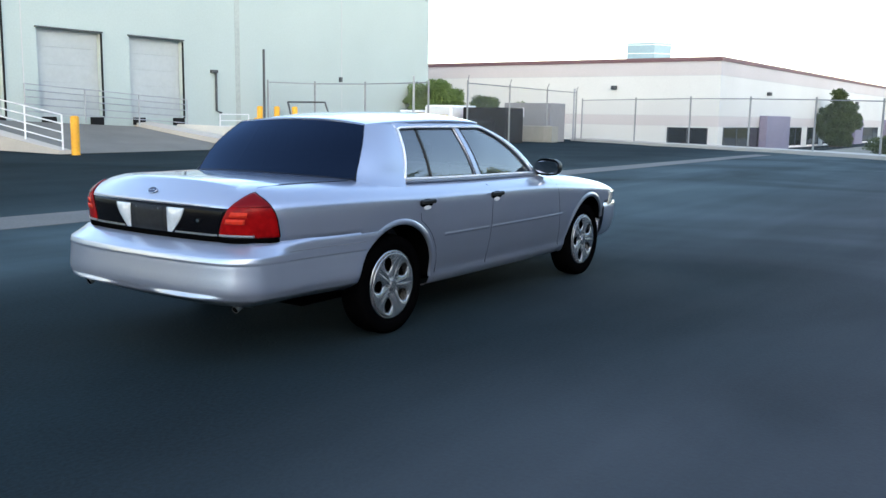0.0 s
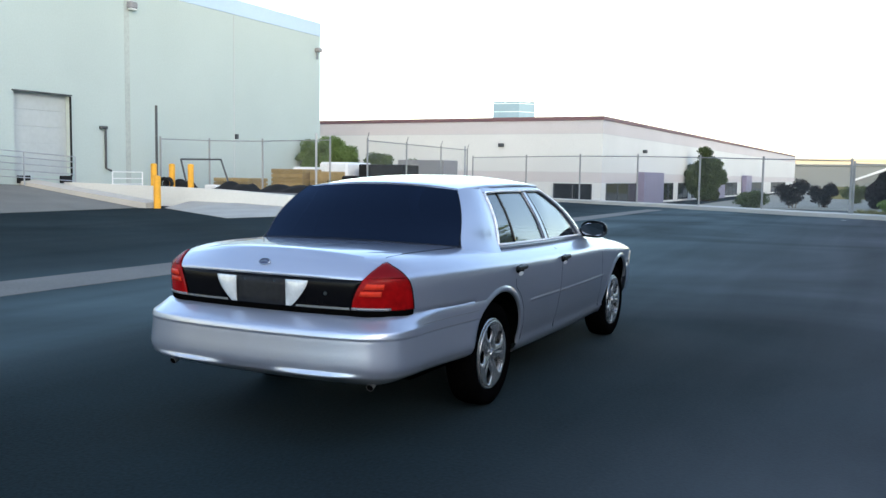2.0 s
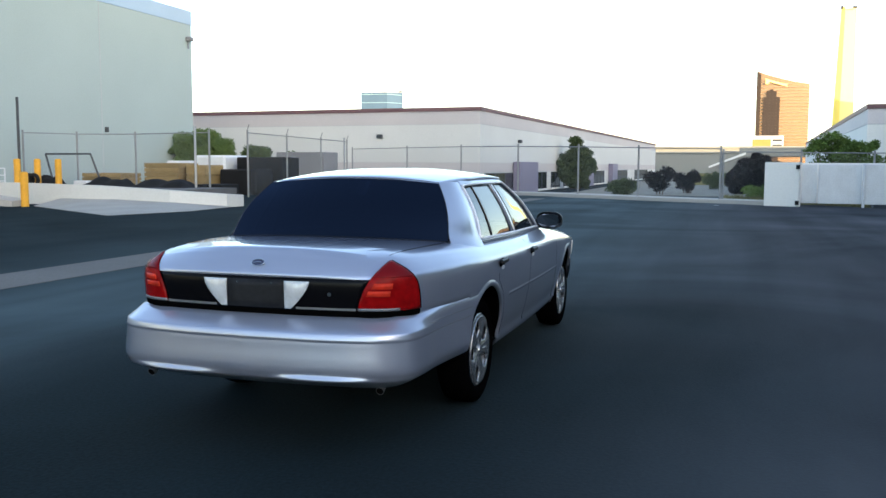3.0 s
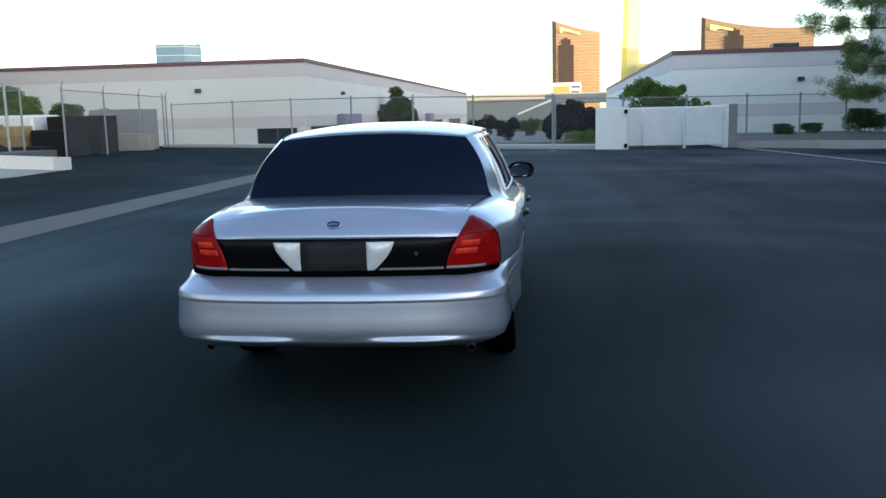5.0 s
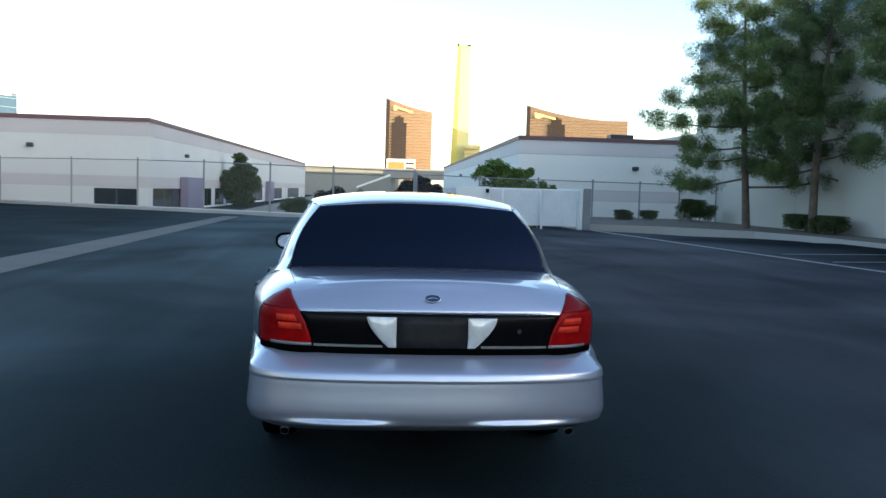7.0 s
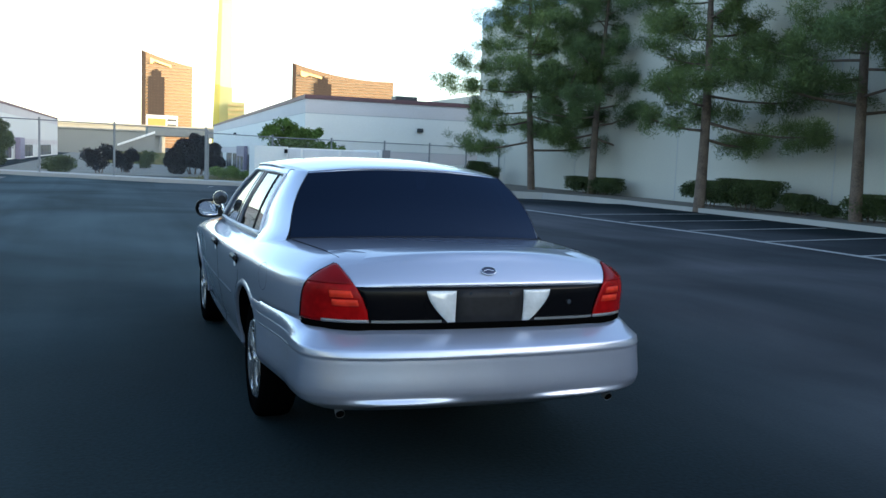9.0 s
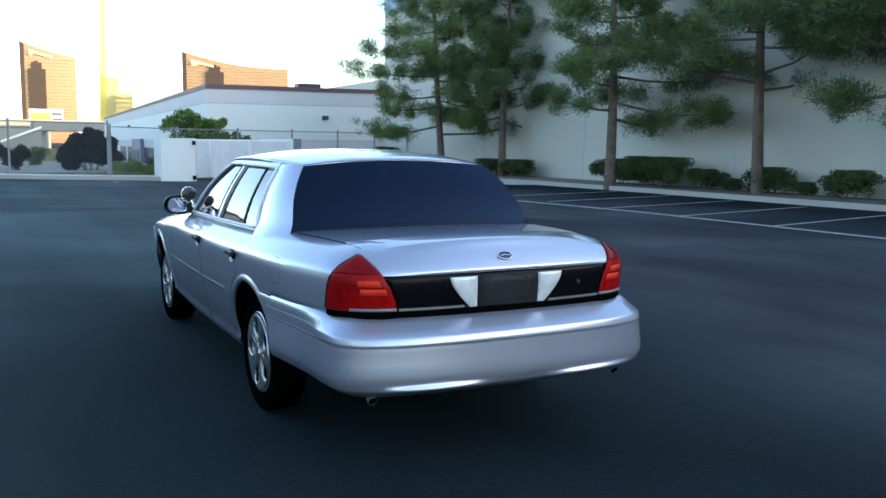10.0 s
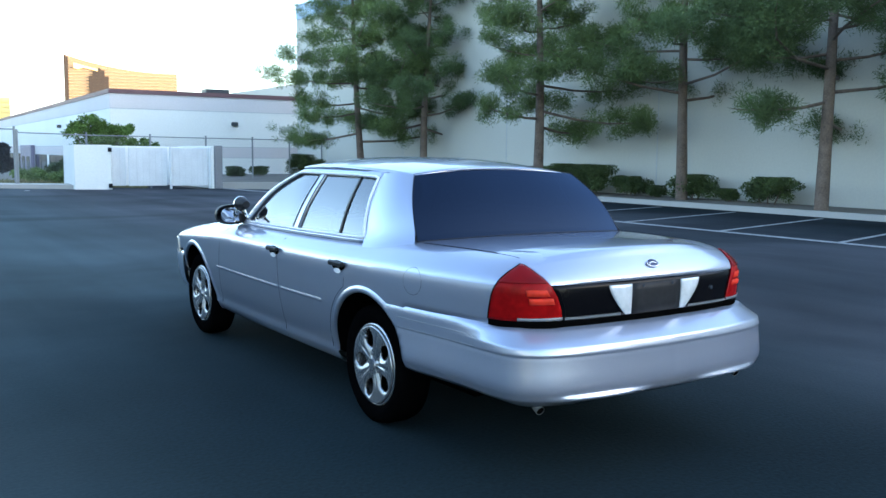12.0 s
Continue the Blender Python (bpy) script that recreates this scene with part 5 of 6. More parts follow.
for s in (1, -1):
    lamp_sheet(s, 0.695, 0.752, -0.02, 1.0, 0.006, CAVITY, car, "lamp_base", "black lamp base", 24, 3)
    tl = lamp_sheet(s, 0.752, 1.005, 0.0, 1.0, 0.010, RED_LENS, car, "tail_lamp", "red tail lamp lens", 24, 16, 0.004)
    lamp_sheet(s, 0.925, 1.004, 0.015, 0.985, 0.0125, DEEP_RED, tl, "upper_lens", "smoked dark red upper lens", 20, 10, 0.004)
    rim = [plan_point(lerp_table(S_OUT, z), z, 0.0105) for z in np.linspace(0.752, 1.004, 24)]
    Geo().tube([(s * x, y, z) for x, y, z in rim], 0.0034, 6).ob("gasket", CAVITY, tl)
    lamp_sheet(s, 0.866, 0.896, 0.12, 0.46, 0.0125, LIT_RED, tl, "reflector", "bright orange red reflector", 10, 2, 0.003)
    lamp_sheet(s, 0.828, 0.856, 0.08, 0.44, 0.0125, LIT_RED, tl, "reflector", "", 10, 2, 0.003)
    lamp_sheet(s, 0.7525, 0.766, 0.0, 0.60, 0.0125, DULL_STRIP, tl, "bright_edge", "", 12, 1, 0.002)


# bonnet
def bonnet(u, v):
    y = 0.80 + 1.66 * v
    x = 2 * u - 1
    top = smooth_table(BELT, y)
    half = 0.80 - 0.19 * max(0, v - 0.2) ** 1.5
    yy = y - 0.10 * abs(x) ** 2.5 * v
    return half * x, yy + (0.10 * (1 - abs(x) ** 2) * (1 - v)), top - 0.004 + (0.030 * (1 - 0.5 * v)) * (1 - abs(x) ** 2.5)


patch("bonnet", bonnet, 30, 40, SILVER, car, "", False, 0.012)
Geo().box(-0.45, 0.45, 2.50, 2.57, 0.60, 0.72, 0.01).ob("grille", BLACK_TRIM, car)
for s in (1, -1):
    patch("headlamp", lambda u, v, s=s: (lambda p: (s * p[0], p[1], p[2]))(plan_point(s_of_y(1.98) + (1.0 - 0.085 - s_of_y(1.98)) * u, 0.625 + (0.135 - 0.03 * u) * v, 0.006)), 20, 8, AMBER, car, "pale headlamp lens", s < 0, 0.01)


# ---- cabin ----
SIDE_BASE = [(-1.75, 0.800), (-1.25, 0.842), (-0.8, 0.854), (-0.3, 0.860), (0.2, 0.856), (0.6, 0.838)]
def cabin_side(y, v, out=0.0):
    """The plane of the side glass: v 0 at the belt, 1 at the roof rail."""
    x0 = lerp_table(SIDE_BASE, y)
    x1 = 0.665 - 0.05 * max(0, y - (-0.2)) - 0.06 * max(0, -0.95 - y)
    z0, z1 = smooth_table(BELT, y) - 0.016, 1.395 - 0.03 * max(0, -0.9 - y) - 0.05 * max(0, y + 0.15)
    x = x0 + (x1 - x0) * v + 0.022 * math.sin(math.pi * v) + out
    return x, y, z0 + (z1 - z0) * v


def side_sheet(s, nm, y0, y1, v0, v1, mat, out, parent=car, lab="", nu=8, nv=12, thick=0.006):
    """y0, y1: edge lines as functions of v."""
    def fn(u, v):
        w = v0 + (v1 - v0) * v
        a, b = y0(w), y1(w)
        x, y, z = cabin_side(a + (b - a) * u, w, out)
        return s * x, y, z
    return patch(nm, fn, nu, nv, mat, parent, lab, s < 0, thick)


REAR_EDGE = lambda v: -1.282 + 0.140 * v + 0.02 * math.sin(math.pi * v)
DIV = lambda v: -0.955 + 0.015 * v
B_REAR = lambda v: -0.385 - 0.080 * v
B_FRONT = lambda v: -0.300 - 0.100 * v
def A_EDGE(v):
    return 0.60 - 0.40 * v - 0.33 * max(0.0, v) ** 5


def doors_and_glass(s):
    for nm, a, b, v0, v1 in (("quarter_glass", REAR_EDGE, lambda v: DIV(v) - 0.012, 0.06, 0.93), ("rear_door_glass", lambda v: DIV(v) + 0.012, B_REAR, 0.06, 0.94), ("front_door_glass", B_FRONT, lambda v: A_EDGE(v) - 0.045, 0.06, 0.94)):
        p = side_sheet(s, nm, a, b, v0, v1, SIDE_TINT, -0.012, car, "grey tinted side glass", 10, 12, 0.0)
    side_sheet(s, "glass_divider", lambda v: DIV(v) - 0.013, lambda v: DIV(v) + 0.013, 0.04, 0.96, BLACK_TRIM, -0.006, car, "", 1, 12)
    side_sheet(s, "b_pillar", B_REAR, B_FRONT, 0.0, 1.0, SILVER, 0.0, car, "", 4, 12, 0.02)
    side_sheet(s, "a_pillar", lambda v: A_EDGE(v) - 0.05, lambda v: A_EDGE(v) + 0.03, 0.0, 1.03, SILVER, 0.002, car, "", 4, 28, 0.02)
    side_sheet(s, "roof_rail", lambda v: -1.17, lambda v: -0.06 - 0.6 * max(0, v - 0.93), 0.93, 1.03, SILVER, 0.002, car, "", 30, 3, 0.02)
    side_sheet(s, "belt_moulding", lambda v: -1.28, lambda v: 0.60, -0.01, 0.055, SILVER, 0.004, car, "", 30, 2, 0.012)
    # bright surround of the glass
    line = [cabin_side(0.52, 0.06, 0.008)] + [cabin_side(y, 0.06, 0.008) for y in np.linspace(0.4, -1.26, 24)] + [cabin_side(REAR_EDGE(v), v, 0.006) for v in np.linspace(0.07, 0.93, 12)]
    line += [cabin_side(y, 0.945, 0.006) for y in np.linspace(-1.11, -0.08, 20)] + [cabin_side(A_EDGE(v) - 0.046, v, 0.006) for v in np.linspace(0.93, 0.10, 24)]
    Geo().tube([(s * x, y, z) for x, y, z in line], 0.0085, 8).ob("window_trim", BRIGHT, car, "bright metal window surround", True)
    for nm, e in (("b_seal", B_REAR), ("b_seal", B_FRONT)):
        Geo().tube([(s * x, y, z) for x, y, z in [cabin_side(e(v), v, 0.001) for v in np.linspace(0.06, 0.94, 10)]], 0.0028, 5).ob("window_seal", BLACK_TRIM, car)
    Geo().tube([(s * x, y, z) for x, y, z in [cabin_side(A_EDGE(v) - 0.05, v, 0.001) for v in np.linspace(0.06, 0.94, 10)]], 0.0028, 5).ob("window_seal", BLACK_TRIM, car)

    # C pillar: between the side glass and the rear window
    def cpil(u, v):
        v = v * 1.16 - 0.16
        a = np.array(cabin_side(REAR_EDGE(v), v))
        b = np.array(back_edge(v))
        q = a + (b - a) * u
        bul = 0.030 * math.sin(math.pi * u) * (1 - 0.4 * v)
        n = np.array((0.85, -0.42, 0.30))
        low = max(0.0, 0.22 - v) / 0.38
        q = q + n * bul * (1 - 0.5 * low) + np.array((0.05, -0.015, 0.0)) * low ** 2
        return s * q[0], q[1], q[2]
    patch("c_pillar", cpil, 14, 16, SILVER, car, "", s > 0, 0.0)

    # shut lines of the doors
    lines = []
    for y0, y1, z0, z1 in ((-0.315, -0.345, 0.30, 0.985), (0.93, 0.72, 0.34, 0.96)):
        lines.append([(y0 + (y1 - y0) * t, z0 + (z1 - z0) * t) for t in np.linspace(0, 1, 18)])
    arc = [(RWHEEL + 0.47 * math.cos(a), WZ + 0.47 * math.sin(a)) for a in np.linspace(radians(8), radians(62), 10)]
    lines.append([(-0.985, 0.31)] + arc + [(-1.245, 0.80), (-1.262, 0.90), (-1.245, 0.99)])
    for pts in lines:
        Geo().tube([(s * (side_x(y, z) - 0.0015), y, z) for y, z in pts], 0.0026, 5).ob("shut_line", CAVITY, car)
    if s < 0:
        ring = [(-1.93 + 0.075 * math.cos(a), 0.865 + 0.07 * math.sin(a)) for a in np.linspace(0, 2 * math.pi, 29)]
        Geo().tube([(s * (side_x(y, z) - 0.001), y, z) for y, z in ring], 0.0016, 5).ob("fuel_door_line", CAVITY, car)
    # rub strip
    for ya, yb in ((-0.95, -0.37), (-0.31, 0.88)):
        def strip_fn(u, v, ya=ya, yb=yb):
            y = ya + (yb - ya) * u
            z = 0.616 + 0.024 * v
            return s * (side_x(y, z) + 0.0035 * math.sin(math.pi * v) + 0.001), y, z
        patch("rub_strip", strip_fn, 12, 4, SILVER, car, "", s < 0)
    # sill step
    patch("sill", lambda u, v: (s * (side_x(-1.02 + 2.0 * u, 0.30) + 0.006 - 0.045 * v), -1.02 + 2.0 * u, 0.332 - 0.065 * v), 20, 4, SILVER, car, "", s > 0)
    # handles
    for y, z in ((-1.185, 0.866), (-0.290, 0.868)):
        hx = side_x(y, z)
        h = empty("door_handle")
        h.parent = car
        n = 14
        cv = [(s * (hx + 0.002), y + 0.085 * math.cos(a), z + 0.030 * math.sin(a)) for a in np.linspace(0, 2 * math.pi, n, endpoint=False)]
        mesh_object("cup", cv + [(s * (hx + 0.004), y, z)], [(i, (i + 1) % n, n) if s > 0 else ((i + 1) % n, i, n) for i in range(n)], CAVITY, h)
        g = Geo().box(min(s * hx, s * (hx + 0.028)), max(s * hx, s * (hx + 0.028)), y - 0.085, y + 0.085, z - 0.004, z + 0.026, 0.008)
        g.ob("grip", BLACK_TRIM, h, "black door grip")
        # bright disc stands in for the reflection in the scoop below the grip
        mesh_object("lower_scoop", [(s * (hx + 0.007), y + 0.045 * math.cos(a), z - 0.030 + 0.0145 * math.sin(a)) for a in np.linspace(0, 2 * math.pi, n, endpoint=False)], [tuple(range(n)) if s > 0 else tuple(reversed(range(n)))], BRIGHT, h, "bright glint painted on the lower scoop")


# rear window
BL = [(0.748, -1.688, 1.030), (0.590, -1.398, 1.388)]


def back_edge(v):
    a, b = np.array(BL[0]), np.array(BL[1])
    q = a + (b - a) * v
    return q + np.array((0.030, -0.016, 0.014)) * math.sin(math.pi * min(1, max(0, v)))


def back_glass(u, v, out=0.0):
    e = back_edge(v)
    x = 2 * u - 1
    y = e[1] - (0.065 - 0.02 * v) * (1 - abs(x) ** 2.2) + 0.02 * v * (1 - abs(x) ** 2)
    z = e[2] + (0.018 + 0.012 * v) * (1 - abs(x) ** 2.2)
    return e[0] * x, y - 0.7 * out, z + 0.7 * out


rw = patch("rear_window", lambda u, v: back_glass(0.003 + 0.994 * u, -0.05 + 1.03 * v, 0.002), 24, 16, TINT, car, "very dark tinted rear window", False)
for nm, pts in (("left", [back_glass(0.0, v, 0.003) for v in np.linspace(0, 1, 14)]), ("right", [back_glass(1.0, v, 0.003) for v in np.linspace(0, 1, 14)]), ("top", [back_glass(u, 1.0, 0.003) for u in np.linspace(0, 1, 20)]), ("bottom", [back_glass(u, 0.01, 0.003) for u in np.linspace(0, 1, 20)])):
    Geo().tube(pts, 0.0018, 5).ob("window_seal", BLACK_TRIM, rw)
Geo().tube([back_glass(0.47, 0.9, -0.02), back_glass(0.53, 0.9, -0.02)], 0.012, 6).ob("brake_lamp", BLACK_TRIM, rw)

mirrored(doors_and_glass)


# windscreen
def screen(u, v):
    x = 2 * u - 1
    e = np.array(cabin_side(A_EDGE(v) + 0.03, v))
    bulge = 1 - abs(x) ** 2.2
    return e[0] * x, e[1] + (0.28 - 0.16 * v) * bulge, e[2] + 0.03 * bulge


patch("windscreen", screen, 24, 14, SIDE_TINT, car, "windscreen glass", True)
Geo().tube([screen(u, 0.02) for u in np.linspace(0.02, 0.98, 20)], 0.02, 6).ob("cowl", BLACK_TRIM, car)


# roof
ROOF_EDGE = [(-1.46, 1.372), (-1.3, 1.392), (-1.0, 1.410), (-0.6, 1.420), (-0.2, 1.412), (0.02, 1.392), (0.12, 1.372)]
ROOF_MID = [(-1.46, 1.412), (-1.3, 1.437), (-1.0, 1.466), (-0.6, 1.482), (-0.2, 1.474), (0.02, 1.448), (0.12, 1.425)]


def roof(u, v):
    x = 2 * u - 1
    y0 = -1.395 + 0.015 * (1 - abs(x) ** 2) * 1.0
    y1 = -0.10 + 0.23 * (1 - abs(x) ** 2.4)
    y = y0 + (y1 - y0) * v
    e, m = smooth_table(ROOF_EDGE, y), smooth_table(ROOF_MID, y)
    half = 0.672 - 0.080 * max(0, -0.95 - y) / 0.45 - 0.05 * max(0, y + 0.15)
    return half * x, y, e + (m - e) * (1 - abs(x) ** 2.6)


patch("roof", roof, 36, 40, SILVER, car, "", False, 0.015)

# cabin floor, seats, dash, wheel
Geo().box(-0.80, 0.80, -1.6, 0.8, 0.30, 0.42).ob("cabin_floor", CAVITY, car)
Geo().box(-0.74, 0.74, -1.72, -1.32, 0.80, 0.985, 0.02).ob("parcel_shelf", SEAT, car)
Geo().box(-0.74, 0.74, 0.42, 0.95, 0.75, 1.00, 0.06).ob("dashboard", SEAT, car)
for s in (1, -1):
    st = Geo().box(s * 0.38 - 0.26, s * 0.38 + 0.26, -0.42, 0.10, 0.42, 0.62, 0.05).add([], []).ob("front_seat", SEAT, car)
    Geo().add([(s * 0.38 + a, y, z) for a in (-0.25, 0.25) for y, z in ((-0.36, 0.55), (-0.24, 0.55), (-0.44, 1.10), (-0.54, 1.08))], [(0, 1, 2, 3), (7, 6, 5, 4), (0, 4, 5, 1), (1, 5, 6, 2), (2, 6, 7, 3), (3, 7, 4, 0)]).ob("seat_back", SEAT, st)
    Geo().box(s * 0.38 - 0.13, s * 0.38 + 0.13, -0.56, -0.45, 1.13, 1.27, 0.04).ob("headrest", SEAT, st)
Geo().box(-0.68, 0.68, -1.20, -0.75, 0.42, 0.60, 0.05).ob("rear_seat", SEAT, car)
Geo().add([(a, y, z) for a in (-0.68, 0.68) for y, z in ((-1.22, 0.55), (-1.10, 0.55), (-1.24, 1.02), (-1.36, 1.0))], [(0, 1, 2, 3), (7, 6, 5, 4), (0, 4, 5, 1), (1, 5, 6, 2), (2, 6, 7, 3), (3, 7, 4, 0)]).ob("rear_seat_back", SEAT, car)
Geo().tube([(-0.38 + 0.19 * math.cos(a), 0.30 - 0.09 * math.sin(a), 0.93 + 0.165 * math.sin(a)) for a in np.linspace(0, 2 * math.pi, 25)], 0.014, 8).ob("steering_wheel", BLACK_TRIM, car)


# wing mirrors and spot lamp
for s in (1, -1):
    mr = empty("wing_mirror")
    mr.parent = car
    n, m = 16, 8
    v, f = [], []
    for j in range(m + 1):
        t = j / m
        y = 0.615 + 0.155 * t
        k = math.sqrt(max(0.0, 1 - (t * 0.98) ** 2.4))
        for i in range(n):
            a = 2 * math.pi * i / n
            ca, sa = math.cos(a), math.sin(a)
            sx, sz = 0.112 * math.copysign(abs(ca) ** 0.72, ca) * k, 0.074 * math.copysign(abs(sa) ** 0.8, sa) * k
            v.append((s * (0.928 + sx), y, 1.040 + sz))
    for j in range(m):
        for i in range(n):
            q = (j * n + i, j * n + (i + 1) % n, (j + 1) * n + (i + 1) % n, (j + 1) * n + i)
            f.append(q if s < 0 else q[::-1])
    mesh_object("shell", v, f, BLACK_TRIM, mr, "black mirror shell", True)
    face = [(s * (0.928 + 0.090 * math.copysign(abs(math.cos(a)) ** 0.72, math.cos(a))), 0.603 + (0.050 * math.cos(a) - 0.0155 * math.sin(a) if s > 0 else 0.0055 * math.sin(a) - 0.021 * math.cos(a)), 1.040 + 0.054 * math.copysign(abs(math.sin(a)) ** 0.8, math.sin(a))) for a in np.linspace(0, 2 * math.pi, 20, endpoint=False)]
    mesh_object("mirror_glass", face, [tuple(range(20)) if s > 0 else tuple(reversed(range(20)))], MIRROR, mr, "mirror glass")
    Geo().box(min(s * 0.80, s * 0.87), max(s * 0.80, s * 0.87), 0.60, 0.74, 0.975, 1.05, 0.012).ob("arm", BLACK_TRIM, mr)
sp = empty("spot_lamp")
sp.parent = car
for n_, pts, r, e, mt in (("shell", [(-0.855, 0.50, 1.12), (-0.855, 0.54, 1.12), (-0.855, 0.60, 1.12)], 0.026, 0.056, BLACK_TRIM), ("bezel", [(-0.855, 0.598, 1.12), (-0.855, 0.612, 1.12)], 0.059, 0.059, CHROME), ("stem", [(-0.855, 0.56, 1.10), (-0.835, 0.55, 1.04), (-0.81, 0.52, 1.0)], 0.014, 0.014, CHROME)):
    Geo().tube(pts, r, 14, True, e).ob(n_, mt, sp)


# wheels
def wheel(s, y, x):
    w = empty("wheel", (s * x, y, WZ), 0 if s > 0 else 180)
    w.parent = car
    prof = [(0.235, -0.16), (0.258, -0.185), (0.300, -0.195), (0.325, -0.180), (0.3345, -0.14), (0.3345, -0.05), (0.326, -0.010), (0.302, 0.004), (0.268, 0.003), (0.240, -0.008), (0.228, -0.018)]
    n = 48
    v = [(o, r * math.cos(2 * math.pi * i / n), r * math.sin(2 * math.pi * i / n)) for i in range(n) for r, o in prof]
    k = len(prof)
    f = [(i * k + j, i * k + j + 1, ((i + 1) % n) * k + j + 1, ((i + 1) % n) * k + j) for i in range(n) for j in range(k - 1)]
    mesh_object("tyre", v, f, TYRE, w, "black tyre", True)
    rim = [(0.238, -0.16), (0.216, -0.14), (0.206, -0.06), (0.210, -0.030), (0.216, -0.014), (0.224, -0.006), (0.230, -0.012), (0.238, -0.020)]
    v = [(o, r * math.cos(2 * math.pi * i / n), r * math.sin(2 * math.pi * i / n)) for i in range(n) for r, o in rim]
    k = len(rim)
    f = [(i * k + j, i * k + j + 1, ((i + 1) % n) * k + j + 1, ((i + 1) % n) * k + j) for i in range(n) for j in range(k - 1)]
    mesh_object("rim", v, f, ALLOY, w, "bright silver rim", True)
    mesh_object("back_plate", [(-0.075, 0.22 * math.cos(2 * math.pi * i / n), 0.22 * math.sin(2 * math.pi * i / n)) for i in range(n)], [tuple(range(n))], CAVITY, w)
    # five broad spokes: a dished disc with rounded openings out by the rim, each with a raised edge
    na, R = 160, 0.216
    rr = [0.0, 0.02, 0.035, 0.05, 0.065, 0.08, 0.092, 0.102, 0.111, 0.120, 0.129, 0.138, 0.147, 0.156, 0.165, 0.174, 0.182, 0.190, 0.199, 0.208, R]
    hole = lambda r, d: math.hypot((r - 0.146) / 0.053, r * d / (0.045 + 0.12 * (r - 0.146)))

    def off_gap(a):
        d = (a + math.pi / 5) % (2 * math.pi / 5) - math.pi / 5
        return math.pi / 5 - abs(d)
    v, f = [], []
    for r in rr:
        for i in range(na):
            a = 2 * math.pi * i / na
            h = hole(r, off_gap(a))
            spoke = 0.5 + 0.5 * math.cos(5 * a)
            dish = -0.026 + 0.016 * (r / R) ** 2 + 0.010 * max(0, 1 - r / 0.05) ** 0.5
            dish += 0.012 * spoke * math.sin(math.pi * min(1, r / R)) - 0.007 * max(0, math.cos(5 * a)) ** 8 * math.sin(math.pi * min(1, r / R)) ** 2
            dish -= 0.012 * max(0.0, 1.35 - h)
            v.append((dish, r * math.cos(a), r * math.sin(a)))
    for j in range(len(rr) - 1):
        rm = (rr[j] + rr[j + 1]) / 2
        for i in range(na):
            if hole(rm, off_gap(2 * math.pi * (i + 0.5) / na)) < 1.0:
                continue
            f.append((j * na + i, j * na + (i + 1) % na, (j + 1) * na + (i + 1) % na, (j + 1) * na + i))
    sp_ = mesh_object("spokes", v, f, ALLOY, w, "five broad silver spokes", True)
    th = sp_.modifiers.new("thickness", "SOLIDIFY")
    th.thickness, th.offset = 0.012, -1
    Geo().tube([(-0.012, 0, 0), (0.004, 0, 0)], 0.034, 20, True, 0.030).ob("hub_cap", ALLOY, w)
    for i in range(5):
        a = 2 * math.pi * (i + 0.5) / 5
        Geo().tube([(-0.03, 0.058 * math.cos(a), 0.058 * math.sin(a)), (-0.008, 0.058 * math.cos(a), 0.058 * math.sin(a))], 0.009, 6).ob("wheel_nut", DARK_STEEL, w)


for s in (1, -1):
    wheel(s, RWHEEL, 0.892)
    wheel(s, FWHEEL, 0.890)
    ex = empty("exhaust_tip")
    ex.parent = car
    Geo().tube([(s * 0.680, -2.54, 0.400), (s * 0.684, -2.60, 0.372), (s * 0.688, -2.670, 0.340)], 0.0215, 14, False).ob("pipe", DULL_STRIP, ex)
    Geo().tube([(s * 0.684, -2.60, 0.372), (s * 0.688, -2.668, 0.341)], 0.019, 12, True).ob("bore", CAVITY, ex)
Geo().box(-0.45, 0.45, -2.35, -2.08, 0.31, 0.37, 0.02).ob("silencer", CAVITY, car)

# ---- plants ----
def leaf_cloud(rng, centres, count, size, spread, wide=0.28, flat=0.72, rise=0.0):
    """Many small blades round the centres (x, y, z, radius), turned every way, denser towards the outside."""
    c = np.array(centres, float)
    n = (count * (c[:, 3] / spread) ** 2).astype(int) + 8
    c = np.repeat(c, n, axis=0)
    m = len(c)
    d = rng.normal(size=(m, 3))
    d /= np.linalg.norm(d, axis=1)[:, None]
    p = c[:, :3] + d * (c[:, 3] * rng.uniform(0.1, 1.05, m) ** 0.55)[:, None] * (1, 1, flat)
    a = rng.normal(size=(m, 3)) + d * 0.9 + (0, 0, rise)
    a /= np.linalg.norm(a, axis=1)[:, None]
    b = np.cross(a, rng.normal(size=(m, 3)))
    b /= np.linalg.norm(b, axis=1)[:, None] + 1e-9
    ln = size * rng.uniform(0.6, 1.4, m)
    e, w = a * ln[:, None], b * (ln * wide)[:, None]
    return np.stack([p - w * 0.6, p + e * 0.5 - w, p + e, p + e * 0.5 + w], axis=1)


